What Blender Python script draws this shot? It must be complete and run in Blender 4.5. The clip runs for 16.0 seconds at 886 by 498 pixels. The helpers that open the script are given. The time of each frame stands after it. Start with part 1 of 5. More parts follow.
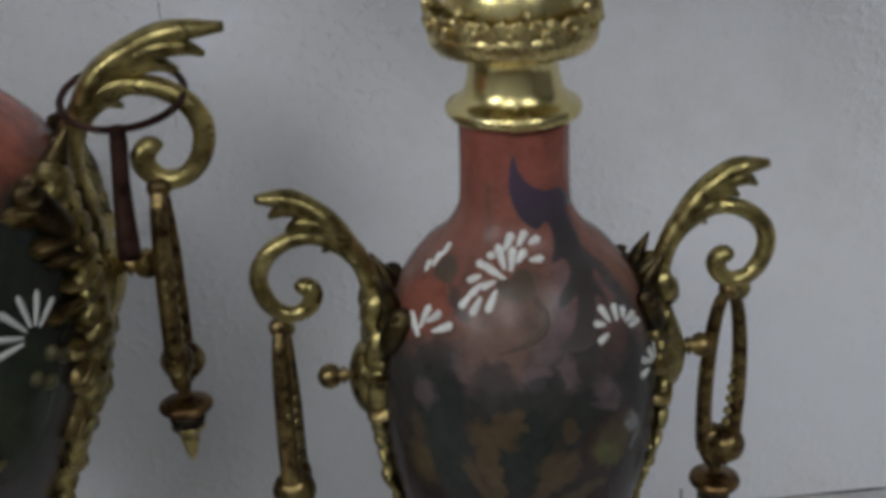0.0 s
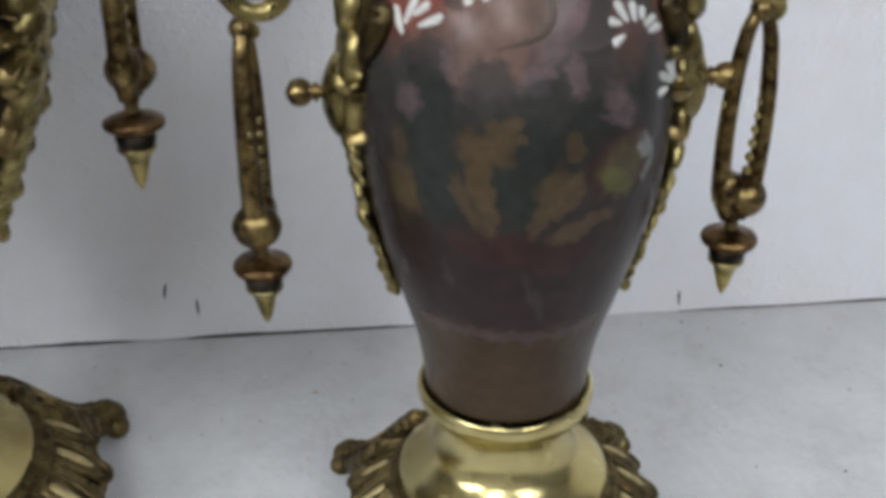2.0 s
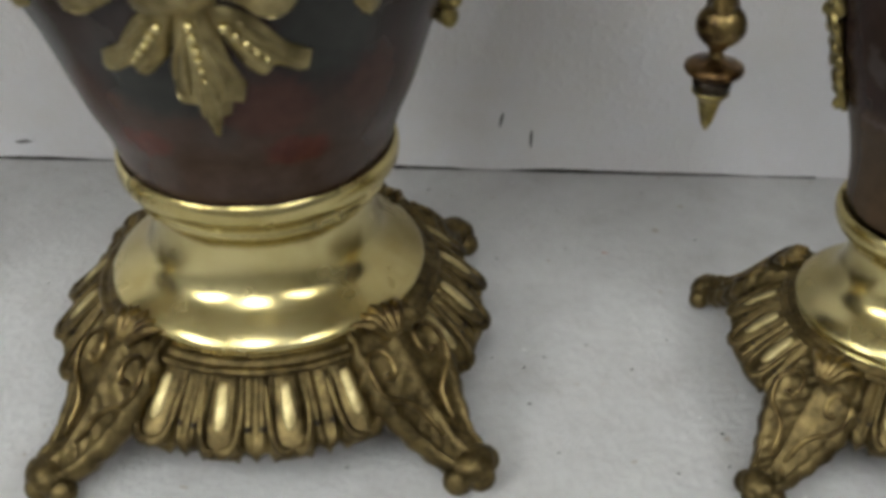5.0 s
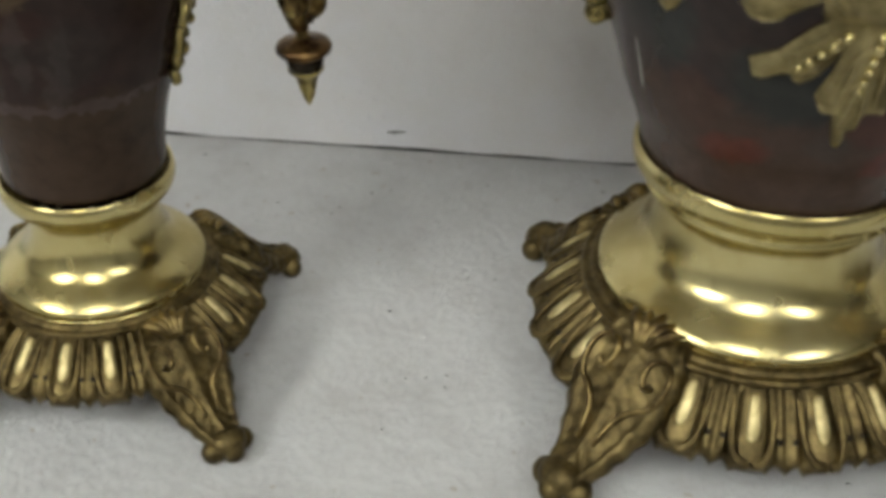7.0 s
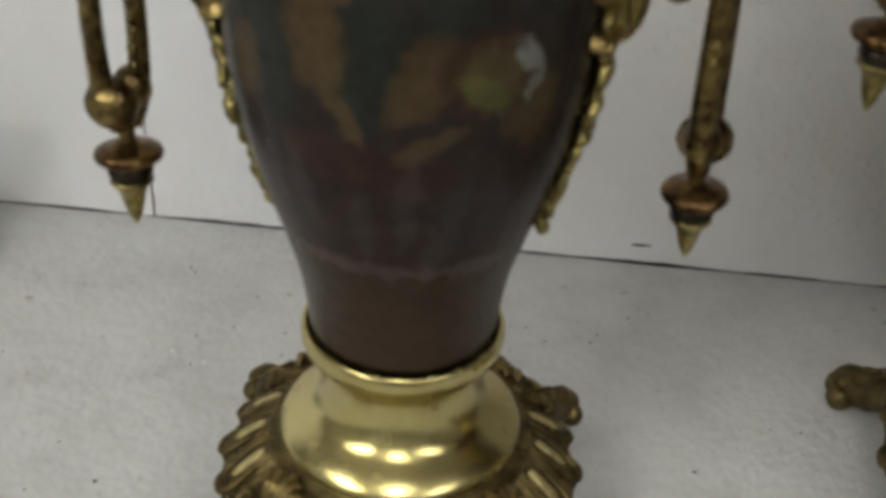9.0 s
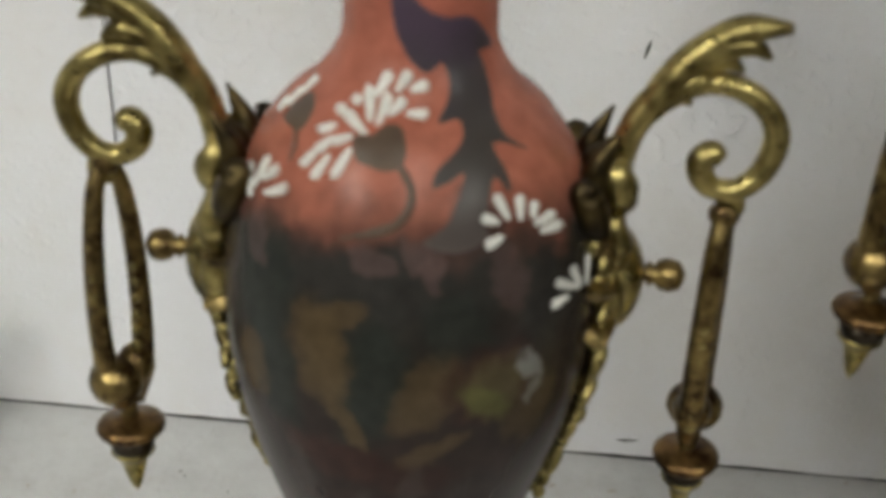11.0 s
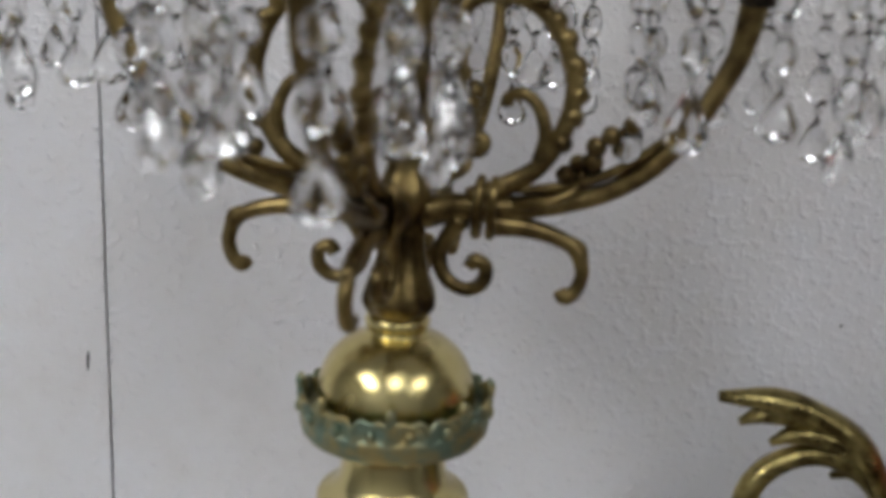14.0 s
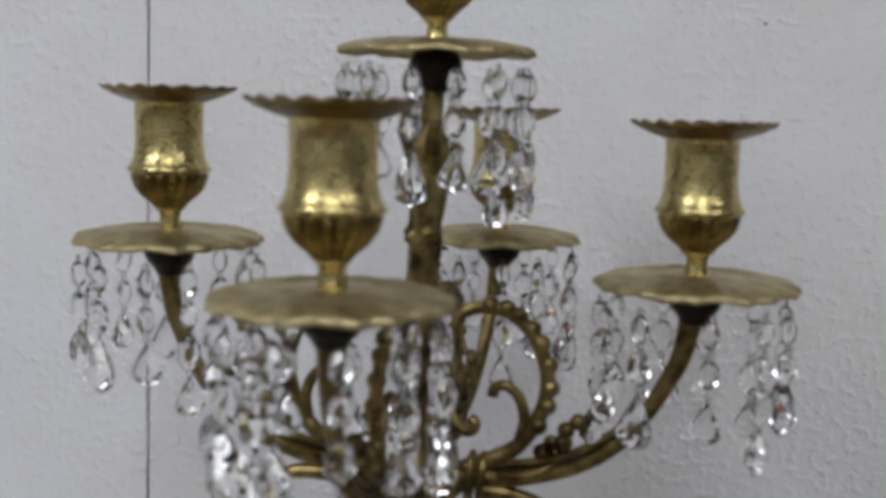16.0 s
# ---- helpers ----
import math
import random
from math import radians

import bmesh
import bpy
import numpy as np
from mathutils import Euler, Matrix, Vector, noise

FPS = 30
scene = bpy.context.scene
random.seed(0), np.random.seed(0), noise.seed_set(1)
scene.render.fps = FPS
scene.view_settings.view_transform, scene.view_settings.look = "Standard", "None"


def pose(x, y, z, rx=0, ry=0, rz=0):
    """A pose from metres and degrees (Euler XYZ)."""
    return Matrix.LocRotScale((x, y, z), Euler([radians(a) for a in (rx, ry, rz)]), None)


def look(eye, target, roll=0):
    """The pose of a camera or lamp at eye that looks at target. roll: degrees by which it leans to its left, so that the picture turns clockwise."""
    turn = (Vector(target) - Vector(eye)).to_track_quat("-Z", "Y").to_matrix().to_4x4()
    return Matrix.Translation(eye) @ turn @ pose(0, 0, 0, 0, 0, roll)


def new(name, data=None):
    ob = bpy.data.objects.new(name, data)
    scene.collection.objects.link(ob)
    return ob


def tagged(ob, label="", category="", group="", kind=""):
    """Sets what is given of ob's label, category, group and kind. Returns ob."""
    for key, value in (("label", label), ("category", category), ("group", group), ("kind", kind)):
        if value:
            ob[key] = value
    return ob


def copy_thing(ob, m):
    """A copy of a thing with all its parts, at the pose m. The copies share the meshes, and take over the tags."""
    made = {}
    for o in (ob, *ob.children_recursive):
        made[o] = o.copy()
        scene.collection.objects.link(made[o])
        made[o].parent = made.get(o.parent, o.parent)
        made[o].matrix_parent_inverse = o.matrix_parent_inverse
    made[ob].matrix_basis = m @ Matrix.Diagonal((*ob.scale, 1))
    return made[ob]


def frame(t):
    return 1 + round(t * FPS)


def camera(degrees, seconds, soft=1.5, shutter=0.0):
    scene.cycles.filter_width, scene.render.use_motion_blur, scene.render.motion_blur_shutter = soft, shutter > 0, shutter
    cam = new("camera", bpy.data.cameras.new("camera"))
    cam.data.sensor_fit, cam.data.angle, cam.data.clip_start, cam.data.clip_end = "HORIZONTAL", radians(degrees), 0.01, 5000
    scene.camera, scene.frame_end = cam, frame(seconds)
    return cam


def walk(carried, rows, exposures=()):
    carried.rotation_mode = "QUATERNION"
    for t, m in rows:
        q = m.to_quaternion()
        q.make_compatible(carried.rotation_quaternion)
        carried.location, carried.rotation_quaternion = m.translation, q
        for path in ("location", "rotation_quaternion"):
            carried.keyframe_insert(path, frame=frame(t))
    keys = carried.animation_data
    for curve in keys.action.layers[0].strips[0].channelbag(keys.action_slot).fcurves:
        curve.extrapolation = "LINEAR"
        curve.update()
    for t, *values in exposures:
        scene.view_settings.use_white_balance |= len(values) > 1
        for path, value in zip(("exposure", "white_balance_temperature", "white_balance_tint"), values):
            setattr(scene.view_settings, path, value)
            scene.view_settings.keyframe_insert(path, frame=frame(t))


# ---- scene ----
cam = camera(42.0, 16.0, soft=4.2, shutter=0.0)
# a shallow field of depth, focused just behind the vases
cam.data.dof.use_dof, cam.data.dof.focus_distance, cam.data.dof.aperture_fstop = True, 0.52, 11.0
# seconds, eye, target, roll
PATH = [
    (0, (0.1861, -0.5804, 0.4444), (0.2133, -0.1237, 0.2427), -3.12),
    (0.5, (0.1823, -0.5660, 0.4274), (0.2119, -0.1160, 0.2114), -2.52),
    (1, (0.1832, -0.5583, 0.4064), (0.2142, -0.1136, 0.1799), -1.70),
    (1.5, (0.1826, -0.5552, 0.3851), (0.2139, -0.1165, 0.1474), -0.81),
    (2, (0.1849, -0.5543, 0.3662), (0.2152, -0.1208, 0.1189), -0.98),
    (2.5, (0.1847, -0.5565, 0.3508), (0.2103, -0.1291, 0.0926), -1.13),
    (3, (0.1820, -0.5583, 0.3376), (0.2041, -0.1390, 0.0662), -1.36),
    (3.2, (0.1821, -0.5603, 0.3308), (0.2035, -0.1432, 0.0560), -1.47),
    (5.5, (0.0258, -0.5677, 0.3325), (-0.0050, -0.1567, 0.0494), -0.12),
    (6, (-0.0146, -0.5704, 0.3333), (-0.0371, -0.1611, 0.0470), 0.71),
    (6.5, (-0.0597, -0.5731, 0.3326), (-0.0846, -0.1656, 0.0438), 1.06),
    (7, (-0.1120, -0.5749, 0.3333), (-0.1575, -0.1665, 0.0485), 0.68),
    (7.5, (-0.1501, -0.5691, 0.3349), (-0.2263, -0.1656, 0.0496), -0.33),
    (8, (-0.2000, -0.5614, 0.3349), (-0.2776, -0.1576, 0.0504), 0.14),
    (8.5, (-0.2319, -0.5541, 0.3321), (-0.2999, -0.1492, 0.0467), 0.77),
    (9, (-0.2568, -0.5069, 0.3298), (-0.2970, -0.0902, 0.0564), 2.54),
    (9.3, (-0.2577, -0.4888, 0.3350), (-0.2907, -0.0660, 0.0703), 2.69),
    (9.5, (-0.2556, -0.4865, 0.3408), (-0.2907, -0.0609, 0.0808), 2.72),
    (9.7, (-0.2565, -0.4857, 0.3468), (-0.2957, -0.0580, 0.0908), 2.53),
    (11.8, (-0.2724, -0.4896, 0.4043), (-0.2961, -0.0453, 0.1763), 2.23),
    (12, (-0.2716, -0.4915, 0.4099), (-0.2938, -0.0445, 0.1871), 2.12),
    (12.5, (-0.2723, -0.5000, 0.4285), (-0.2931, -0.0417, 0.2296), 2.48),
    (13, (-0.2694, -0.5153, 0.4503), (-0.2900, -0.0441, 0.2844), 2.38),
    (13.5, (-0.2667, -0.5277, 0.4691), (-0.2900, -0.0479, 0.3304), 1.95),
    (14, (-0.2656, -0.5399, 0.4867), (-0.2925, -0.0537, 0.3731), 1.92),
    (14.5, (-0.2645, -0.5519, 0.5017), (-0.2942, -0.0611, 0.4107), 1.84),
    (15, (-0.2654, -0.5722, 0.5199), (-0.2920, -0.0785, 0.4457), 1.98),
    (15.5, (-0.2612, -0.5889, 0.5386), (-0.2927, -0.0947, 0.4697), 1.72),
    (16, (-0.2573, -0.6075, 0.5558), (-0.2931, -0.1128, 0.4934), 1.94),
]
EXPOSURES = [(0.0, -0.51, 6150, 8), (1.0, -0.07, 6150, 8), (1.5, 0.21, 6150, 9), (2.0, 0.37, 6150, 9), (3.0, 0.38, 6150, 9), (3.2, 0.37, 6150, 9), (5.5, 0.02, 6800, 6), (7.5, 0.0, 6900, 5), (8.0, -0.24, 7000, 5), (8.5, -0.3, 7000, 5), (9.5, -0.3, 7100, 5),
             (9.7, -0.28, 7100, 5), (11.8, 0.14, 6750, 4), (12.0, 0.16, 6600, 2), (13.0, 0.05, 6550, 7), (13.5, -0.25, 6500, 9), (14.0, -0.43, 6480, 10), (14.5, -0.43, 6450, 10), (15.0, -0.41, 6430, 10), (15.5, -0.53, 6400, 10), (16.0, -0.48, 6350, 10)]
walk(cam, [(t, look(e, g, r)) for t, e, g, r in PATH], EXPOSURES)

# ---- world and light ----
world = bpy.data.worlds.new("world")
scene.world = world
world.use_nodes = True
wt = world.node_tree
sky = wt.nodes.new("ShaderNodeTexSky")
sky.sky_type = 'NISHITA'
sky.sun_disc = False
sky.sun_elevation = radians(40)
wt.links.new(sky.outputs[0], wt.nodes["Background"].inputs[0])
wt.nodes["Background"].inputs[1].default_value = 0.1

# three ceiling panels in front of the shelf light the place: x from, x to, strength
PANELS = [(-1.76, -1.24, 20.0), (-0.40, 0.04, 10.5), (0.84, 1.30, 10.5)]
PANEL_Y, CEILING_Z = (-2.25, -1.05), 1.55

# ---- materials ----


def nodes_of(name):
    m = bpy.data.materials.new(name)
    m.use_nodes = True
    t = m.node_tree
    return m, t, t.nodes["Principled BSDF"]


def add(t, kind, **inputs):
    n = t.nodes.new(kind)
    for key, v in inputs.items():
        n.inputs[key.replace("_", " ")].default_value = v
    return n


def noise_of(t, scale, detail=3.0, rough=0.55, coords="Object"):
    c = t.nodes.new("ShaderNodeTexCoord")
    n = add(t, "ShaderNodeTexNoise", Scale=scale, Detail=detail, Roughness=rough)
    t.links.new(c.outputs[coords], n.inputs["Vector"])
    return n


def ramp(t, source, stops):
    r = t.nodes.new("ShaderNodeValToRGB")
    while len(r.color_ramp.elements) < len(stops):
        r.color_ramp.elements.new(0.5)
    for e, (p, c) in zip(r.color_ramp.elements, stops):
        e.position = p
        e.color = (*c, 1) if len(c) == 3 else (c[0], c[0], c[0], 1)
    t.links.new(source, r.inputs[0])
    return r


def bumped(t, b, height, strength, distance):
    n = add(t, "ShaderNodeBump", Strength=strength, Distance=distance)
    t.links.new(height, n.inputs["Height"])
    t.links.new(n.outputs[0], b.inputs["Normal"])


def metal(name, dark, light, rough, spread, scale=60.0, bump=0.0, bump_scale=300.0, limits=(0.35, 0.62)):
    """Brass or bronze with tarnish at two scales."""
    m, t, b = nodes_of(name)
    b.inputs["Metallic"].default_value = 1.0
    n = noise_of(t, scale, 4.0, 0.65)
    r = ramp(t, n.outputs[0], [(limits[0], dark), (limits[1], light)])
    t.links.new(r.outputs[0], b.inputs["Base Color"])
    n2 = noise_of(t, scale * 2.7, 3.0)
    rr = ramp(t, n2.outputs[0], [(0.3, (rough - spread,)), (0.75, (rough + spread,))])
    t.links.new(rr.outputs[0], b.inputs["Roughness"])
    if bump:
        n3 = noise_of(t, bump_scale, 3.0)
        bumped(t, b, n3.outputs[0], bump, 0.0006)
    return m


BRASS = metal("polished_brass", (0.53, 0.43, 0.17), (0.69, 0.60, 0.30), 0.25, 0.05, 25, 0.03, 60)
ANTIQUE = metal("antique_brass", (0.058, 0.042, 0.019), (0.225, 0.168, 0.072), 0.49, 0.1, 110, 0.85, 420, (0.36, 0.66))
GILT = metal("gilt_bronze", (0.085, 0.063, 0.024), (0.49, 0.40, 0.16), 0.33, 0.09, 75, 0.35, 280, (0.36, 0.64))
ARMGILT = metal("aged_gilt", (0.055, 0.036, 0.016), (0.33, 0.242, 0.098), 0.37, 0.09, 75, 0.35, 280, (0.36, 0.66))
GILT_PALE = metal("pale_gilt", (0.20, 0.160, 0.075), (0.43, 0.36, 0.18), 0.42, 0.08, 90, 0.3, 300)
PANMETAL = metal("engraved_brass", (0.33, 0.27, 0.14), (0.57, 0.49, 0.27), 0.50, 0.08, 110, 0.6, 330)
CUPMETAL = metal("chased_brass", (0.43, 0.34, 0.145), (0.62, 0.51, 0.23), 0.29, 0.06, 170, 0.45, 420)
VERDIGRIS = metal("verdigris_brass", (0.22, 0.29, 0.22), (0.40, 0.33, 0.15), 0.52, 0.1, 130, 0.6, 260, (0.40, 0.60))
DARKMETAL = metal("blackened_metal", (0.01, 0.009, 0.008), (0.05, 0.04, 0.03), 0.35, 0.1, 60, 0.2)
RUSTGILT = metal("rust_brown_gilt", (0.040, 0.020, 0.011), (0.215, 0.130, 0.052), 0.36, 0.08, 140, 0.4, 260)
TARNISHED = metal("tarnished_gilt", (0.046, 0.027, 0.014), (0.30, 0.215, 0.085), 0.36, 0.1, 150, 0.4, 280, (0.38, 0.66))
LEAFBRONZE = metal("dark_bronze", (0.02, 0.015, 0.01), (0.11, 0.08, 0.034), 0.4, 0.1, 80, 0.4, 260)
FLUTEMETAL = metal("worn_bright_brass", (0.42, 0.34, 0.16), (0.70, 0.60, 0.31), 0.53, 0.08, 140, 0.6, 420)
BULBMETAL = metal("dull_brass", (0.12, 0.082, 0.03), (0.38, 0.285, 0.105), 0.33, 0.08, 60, 0.4, 240)
STEMGILT = metal("dark_gilt_bark", (0.050, 0.034, 0.015), (0.30, 0.225, 0.088), 0.40, 0.09, 110, 0.8, 300)
RIMMETAL = metal("browned_brass", (0.075, 0.048, 0.020), (0.30, 0.215, 0.088), 0.36, 0.08, 90, 0.4, 240)
IRON = metal("rusty_iron", (0.025, 0.014, 0.012), (0.085, 0.045, 0.036), 0.6, 0.1, 90, 0.5)


def plain(name, color, rough=0.5, vary=0.12, scale=40.0, bump=0.0, bump_scale=200.0):
    m, t, b = nodes_of(name)
    n = noise_of(t, scale, 4.0)
    lo, hi = [c * (1 - vary) for c in color], [min(1, c * (1 + vary)) for c in color]
    r = ramp(t, n.outputs[0], [(0.3, lo), (0.7, hi)])
    t.links.new(r.outputs[0], b.inputs["Base Color"])
    b.inputs["Roughness"].default_value = rough
    if bump:
        n3 = noise_of(t, bump_scale, 4.0)
        bumped(t, b, n3.outputs[0], bump, 0.001)
    return m


def plaster():
    m, t, b = nodes_of("painted_plaster")
    n = noise_of(t, 6.0, 4.0)
    n2 = noise_of(t, 45.0, 5.0, 0.6)
    mix = t.nodes.new("ShaderNodeMix")
    mix.inputs[0].default_value = 0.35
    t.links.new(n.outputs[0], mix.inputs[2])
    t.links.new(n2.outputs[0], mix.inputs[3])
    r = ramp(t, mix.outputs[0], [(0.3, (0.74, 0.715, 0.71)), (0.44, (0.80, 0.785, 0.79)), (0.56, (0.815, 0.81, 0.835)), (0.7, (0.83, 0.83, 0.87))])
    t.links.new(r.outputs[0], b.inputs["Base Color"])
    b.inputs["Roughness"].default_value = 0.42
    # sparse dents and trowel marks over a fine grain
    n3 = noise_of(t, 185.0, 2.0, 0.5)
    dents = ramp(t, n3.outputs[0], [(0.50, (0.0,)), (0.72, (1.0,))])
    n4 = noise_of(t, 420.0, 3.0, 0.6)
    both = t.nodes.new("ShaderNodeMath")
    both.operation = 'MULTIPLY_ADD'
    both.inputs[1].default_value = 0.45
    t.links.new(n4.outputs[0], both.inputs[0])
    t.links.new(dents.outputs[0], both.inputs[2])
    c = t.nodes.new("ShaderNodeTexCoord")
    where = t.nodes.new("ShaderNodeSeparateXYZ")
    t.links.new(c.outputs["Object"], where.inputs[0])
    coarse = t.nodes.new("ShaderNodeMapRange")
    coarse.inputs[1].default_value, coarse.inputs[2].default_value, coarse.inputs[3].default_value, coarse.inputs[4].default_value = 0.10, 0.36, 0.35, 1.1
    t.links.new(where.outputs[2], coarse.inputs[0])
    relief = t.nodes.new("ShaderNodeMath")
    relief.operation = 'MULTIPLY'
    t.links.new(both.outputs[0], relief.inputs[0])
    t.links.new(coarse.outputs[0], relief.inputs[1])
    bumped(t, b, relief.outputs[0], 0.62, 0.0016)
    return m


def shelf_paint():
    m, t, b = nodes_of("worn_white_paint")
    n = noise_of(t, 26.0, 8.0, 0.75)
    r = ramp(t, n.outputs[0], [(0.30, (0.50, 0.49, 0.48)), (0.46, (0.585, 0.58, 0.575)), (0.66, (0.65, 0.65, 0.645))])
    n2 = noise_of(t, 130.0, 2.0, 0.4)
    spots = ramp(t, n2.outputs[0], [(0.71, (0.0,)), (0.76, (0.9,))])
    mix = t.nodes.new("ShaderNodeMix")
    mix.data_type = 'RGBA'
    t.links.new(spots.outputs[0], mix.inputs[0])
    t.links.new(r.outputs[0], mix.inputs[6])
    mix.inputs[7].default_value = (0.45, 0.40, 0.35, 1)
    t.links.new(mix.outputs[2], b.inputs["Base Color"])
    b.inputs["Roughness"].default_value = 0.36
    n3 = noise_of(t, 190.0, 6.0, 0.68)
    bumped(t, b, n3.outputs[0], 0.80, 0.0022)
    return m


def faience(name, top, high, low, neck, shoulder, edge, strokes, dark=(0.028, 0.024, 0.020), foot=(0.052, 0.031, 0.019), step=0.00092, gloss=0.22):
    """Glazed faience: a plain neck that passes into a dark painted band and a brown foot, heights in metres.
    strokes: soft brush marks, each an angle, a height, half width and half length, a turn in degrees, a colour and its strength."""
    m, t, b = nodes_of(name)
    c = t.nodes.new("ShaderNodeTexCoord")
    s = t.nodes.new("ShaderNodeSeparateXYZ")
    t.links.new(c.outputs["Object"], s.inputs[0])
    n = noise_of(t, 42.0, 3.0, 0.6)
    warp = add(t, "ShaderNodeMath")
    warp.operation = 'MULTIPLY_ADD'
    warp.inputs[1].default_value = 0.030
    t.links.new(n.outputs[0], warp.inputs[0])
    t.links.new(s.outputs[2], warp.inputs[2])
    span = t.nodes.new("ShaderNodeMapRange")
    span.inputs[1].default_value, span.inputs[2].default_value = 0.015 + low, 0.015 + top
    t.links.new(warp.outputs[0], span.inputs[0])
    h = (high - low) / (top - low)
    base = ramp(t, span.outputs[0], [(0.0, foot), (0.17, tuple(0.95 * v for v in foot)), (0.215, (0.029, 0.017, 0.015)),
                                     (0.36, (0.026, 0.017, 0.015)), (h - edge, dark), (h + edge, shoulder), (1.0, neck)])
    # the brush marks lie on the unrolled wall, with ragged edges
    turn = t.nodes.new("ShaderNodeMath")
    turn.operation = 'ARCTAN2'
    t.links.new(s.outputs[1], turn.inputs[0])
    t.links.new(s.outputs[0], turn.inputs[1])
    arc = t.nodes.new("ShaderNodeMath")
    arc.operation = 'MULTIPLY'
    arc.inputs[1].default_value = step * 180 / math.pi
    t.links.new(turn.outputs[0], arc.inputs[0])
    flat = t.nodes.new("ShaderNodeCombineXYZ")
    t.links.new(arc.outputs[0], flat.inputs[0])
    t.links.new(s.outputs[2], flat.inputs[1])
    spot = flat.outputs[0]
    for scale, size in ((70.0, 0.008), (230.0, 0.0072)):
        wob = noise_of(t, scale, 2.0, 0.5)
        off = t.nodes.new("ShaderNodeVectorMath")
        off.operation = 'MULTIPLY_ADD'
        off.inputs[1].default_value = (size, size, 0)
        t.links.new(wob.outputs["Color"], off.inputs[0])
        t.links.new(spot, off.inputs[2])
        sub = t.nodes.new("ShaderNodeVectorMath")
        sub.operation = 'SUBTRACT'
        sub.inputs[1].default_value = (size / 2, size / 2, 0)
        t.links.new(off.outputs[0], sub.inputs[0])
        spot = sub.outputs[0]
    colour = base.outputs[0]
    for angle, z, wide, long, lean, paint, much in strokes:
        soft = 0.20 if min(wide, long) < 0.0042 else 0.30
        local = t.nodes.new("ShaderNodeMapping")
        local.vector_type = 'TEXTURE'
        local.inputs["Location"].default_value = (angle * step, z, 0)
        local.inputs["Rotation"].default_value = (0, 0, radians(lean))
        local.inputs["Scale"].default_value = (wide, long, 1)
        t.links.new(spot, local.inputs["Vector"])
        far = t.nodes.new("ShaderNodeVectorMath")
        far.operation = 'LENGTH'
        t.links.new(local.outputs[0], far.inputs[0])
        fac = add(t, "ShaderNodeMapRange")
        fac.interpolation_type = 'SMOOTHSTEP'
        fac.inputs[1].default_value, fac.inputs[2].default_value, fac.inputs[3].default_value, fac.inputs[4].default_value = 1.0 + soft, 1.0 - soft * 1.15, 0.0, much
        t.links.new(far.outputs["Value"], fac.inputs[0])
        mix = t.nodes.new("ShaderNodeMix")
        mix.data_type = 'RGBA'
        t.links.new(fac.outputs[0], mix.inputs[0])
        t.links.new(colour, mix.inputs[6])
        mix.inputs[7].default_value = (*paint, 1)
        colour = mix.outputs[2]
    # uneven glaze
    n2 = noise_of(t, 120.0, 4.0, 0.65)
    fine = ramp(t, n2.outputs[0], [(0.3, (0.78,)), (0.7, (1.22,))])
    tone = t.nodes.new("ShaderNodeVectorMath")
    tone.operation = 'MULTIPLY'
    t.links.new(colour, tone.inputs[0])
    t.links.new(fine.outputs[0], tone.inputs[1])
    t.links.new(tone.outputs[0], b.inputs["Base Color"])
    b.inputs["Roughness"].default_value = 0.27
    b.inputs["Specular IOR Level"].default_value = gloss
    n4 = noise_of(t, 25.0, 2.0)
    bumped(t, b, n4.outputs[0], 0.05, 0.002)
    return m


P_OCHRE, P_TEAL, P_RED, P_MAUVE, P_DARK, P_GREY = (0.074, 0.051, 0.027), (0.022, 0.025, 0.022), (0.036, 0.017, 0.014), (0.095, 0.060, 0.055), (0.027, 0.025, 0.023), (0.058, 0.051, 0.047)
SHOULDER_STROKES = [(-112, 0.238, 0.022, 0.0085, 0, P_DARK, 0.80), (-90, 0.238, 0.014, 0.011, 0, P_DARK, 0.85), (-68, 0.246, 0.009, 0.016, 0, P_DARK, 0.75), (-133, 0.229, 0.010, 0.020, 0, P_TEAL, 0.8),
    (-46, 0.230, 0.009, 0.016, 0, P_DARK, 0.8), (-84, 0.2450, 0.0040, 0.0075, 40, P_MAUVE, 0.55), (-80, 0.2420, 0.0030, 0.0060, -10, P_MAUVE, 0.5), (-99, 0.2440, 0.0070, 0.0030, -20, P_MAUVE, 0.5), (-58, 0.2375, 0.0050, 0.0090, 20, P_MAUVE, 0.45)]
MAUVE_STROKES = [(-139, 0.2390, 0.0040, 0.0070, 30, P_MAUVE, 0.4), (-160, 0.215, 0.010, 0.022, 0, P_OCHRE, 0.45), (-98, 0.209, 0.0105, 0.020, -10, P_TEAL, 0.9), (-128, 0.203, 0.0080, 0.018, 8, P_TEAL, 0.85),
    (-74, 0.226, 0.0100, 0.0110, 0, P_TEAL, 0.7), (-112.5, 0.2150, 0.0078, 0.0150, 14, P_OCHRE, 0.95), (-107, 0.2280, 0.0085, 0.0036, 20, P_OCHRE, 0.75), (-105, 0.1960, 0.0028, 0.0110, 35, P_OCHRE, 0.85)]
LEAF_STROKES = [(-139, 0.2020, 0.0070, 0.0110, -12, P_OCHRE, 0.75), (-82, 0.2060, 0.0075, 0.0130, -24, P_OCHRE, 0.75), (-79, 0.1870, 0.0028, 0.0120, -62, P_OCHRE, 0.65), (-50, 0.1980, 0.0090, 0.0120, 10, P_OCHRE, 0.5)]
CRIMSON_STROKES = [(-106, 0.1810, 0.0170, 0.0070, 0, P_RED, 0.9), (-84, 0.1770, 0.0110, 0.0060, 0, P_RED, 0.6)]
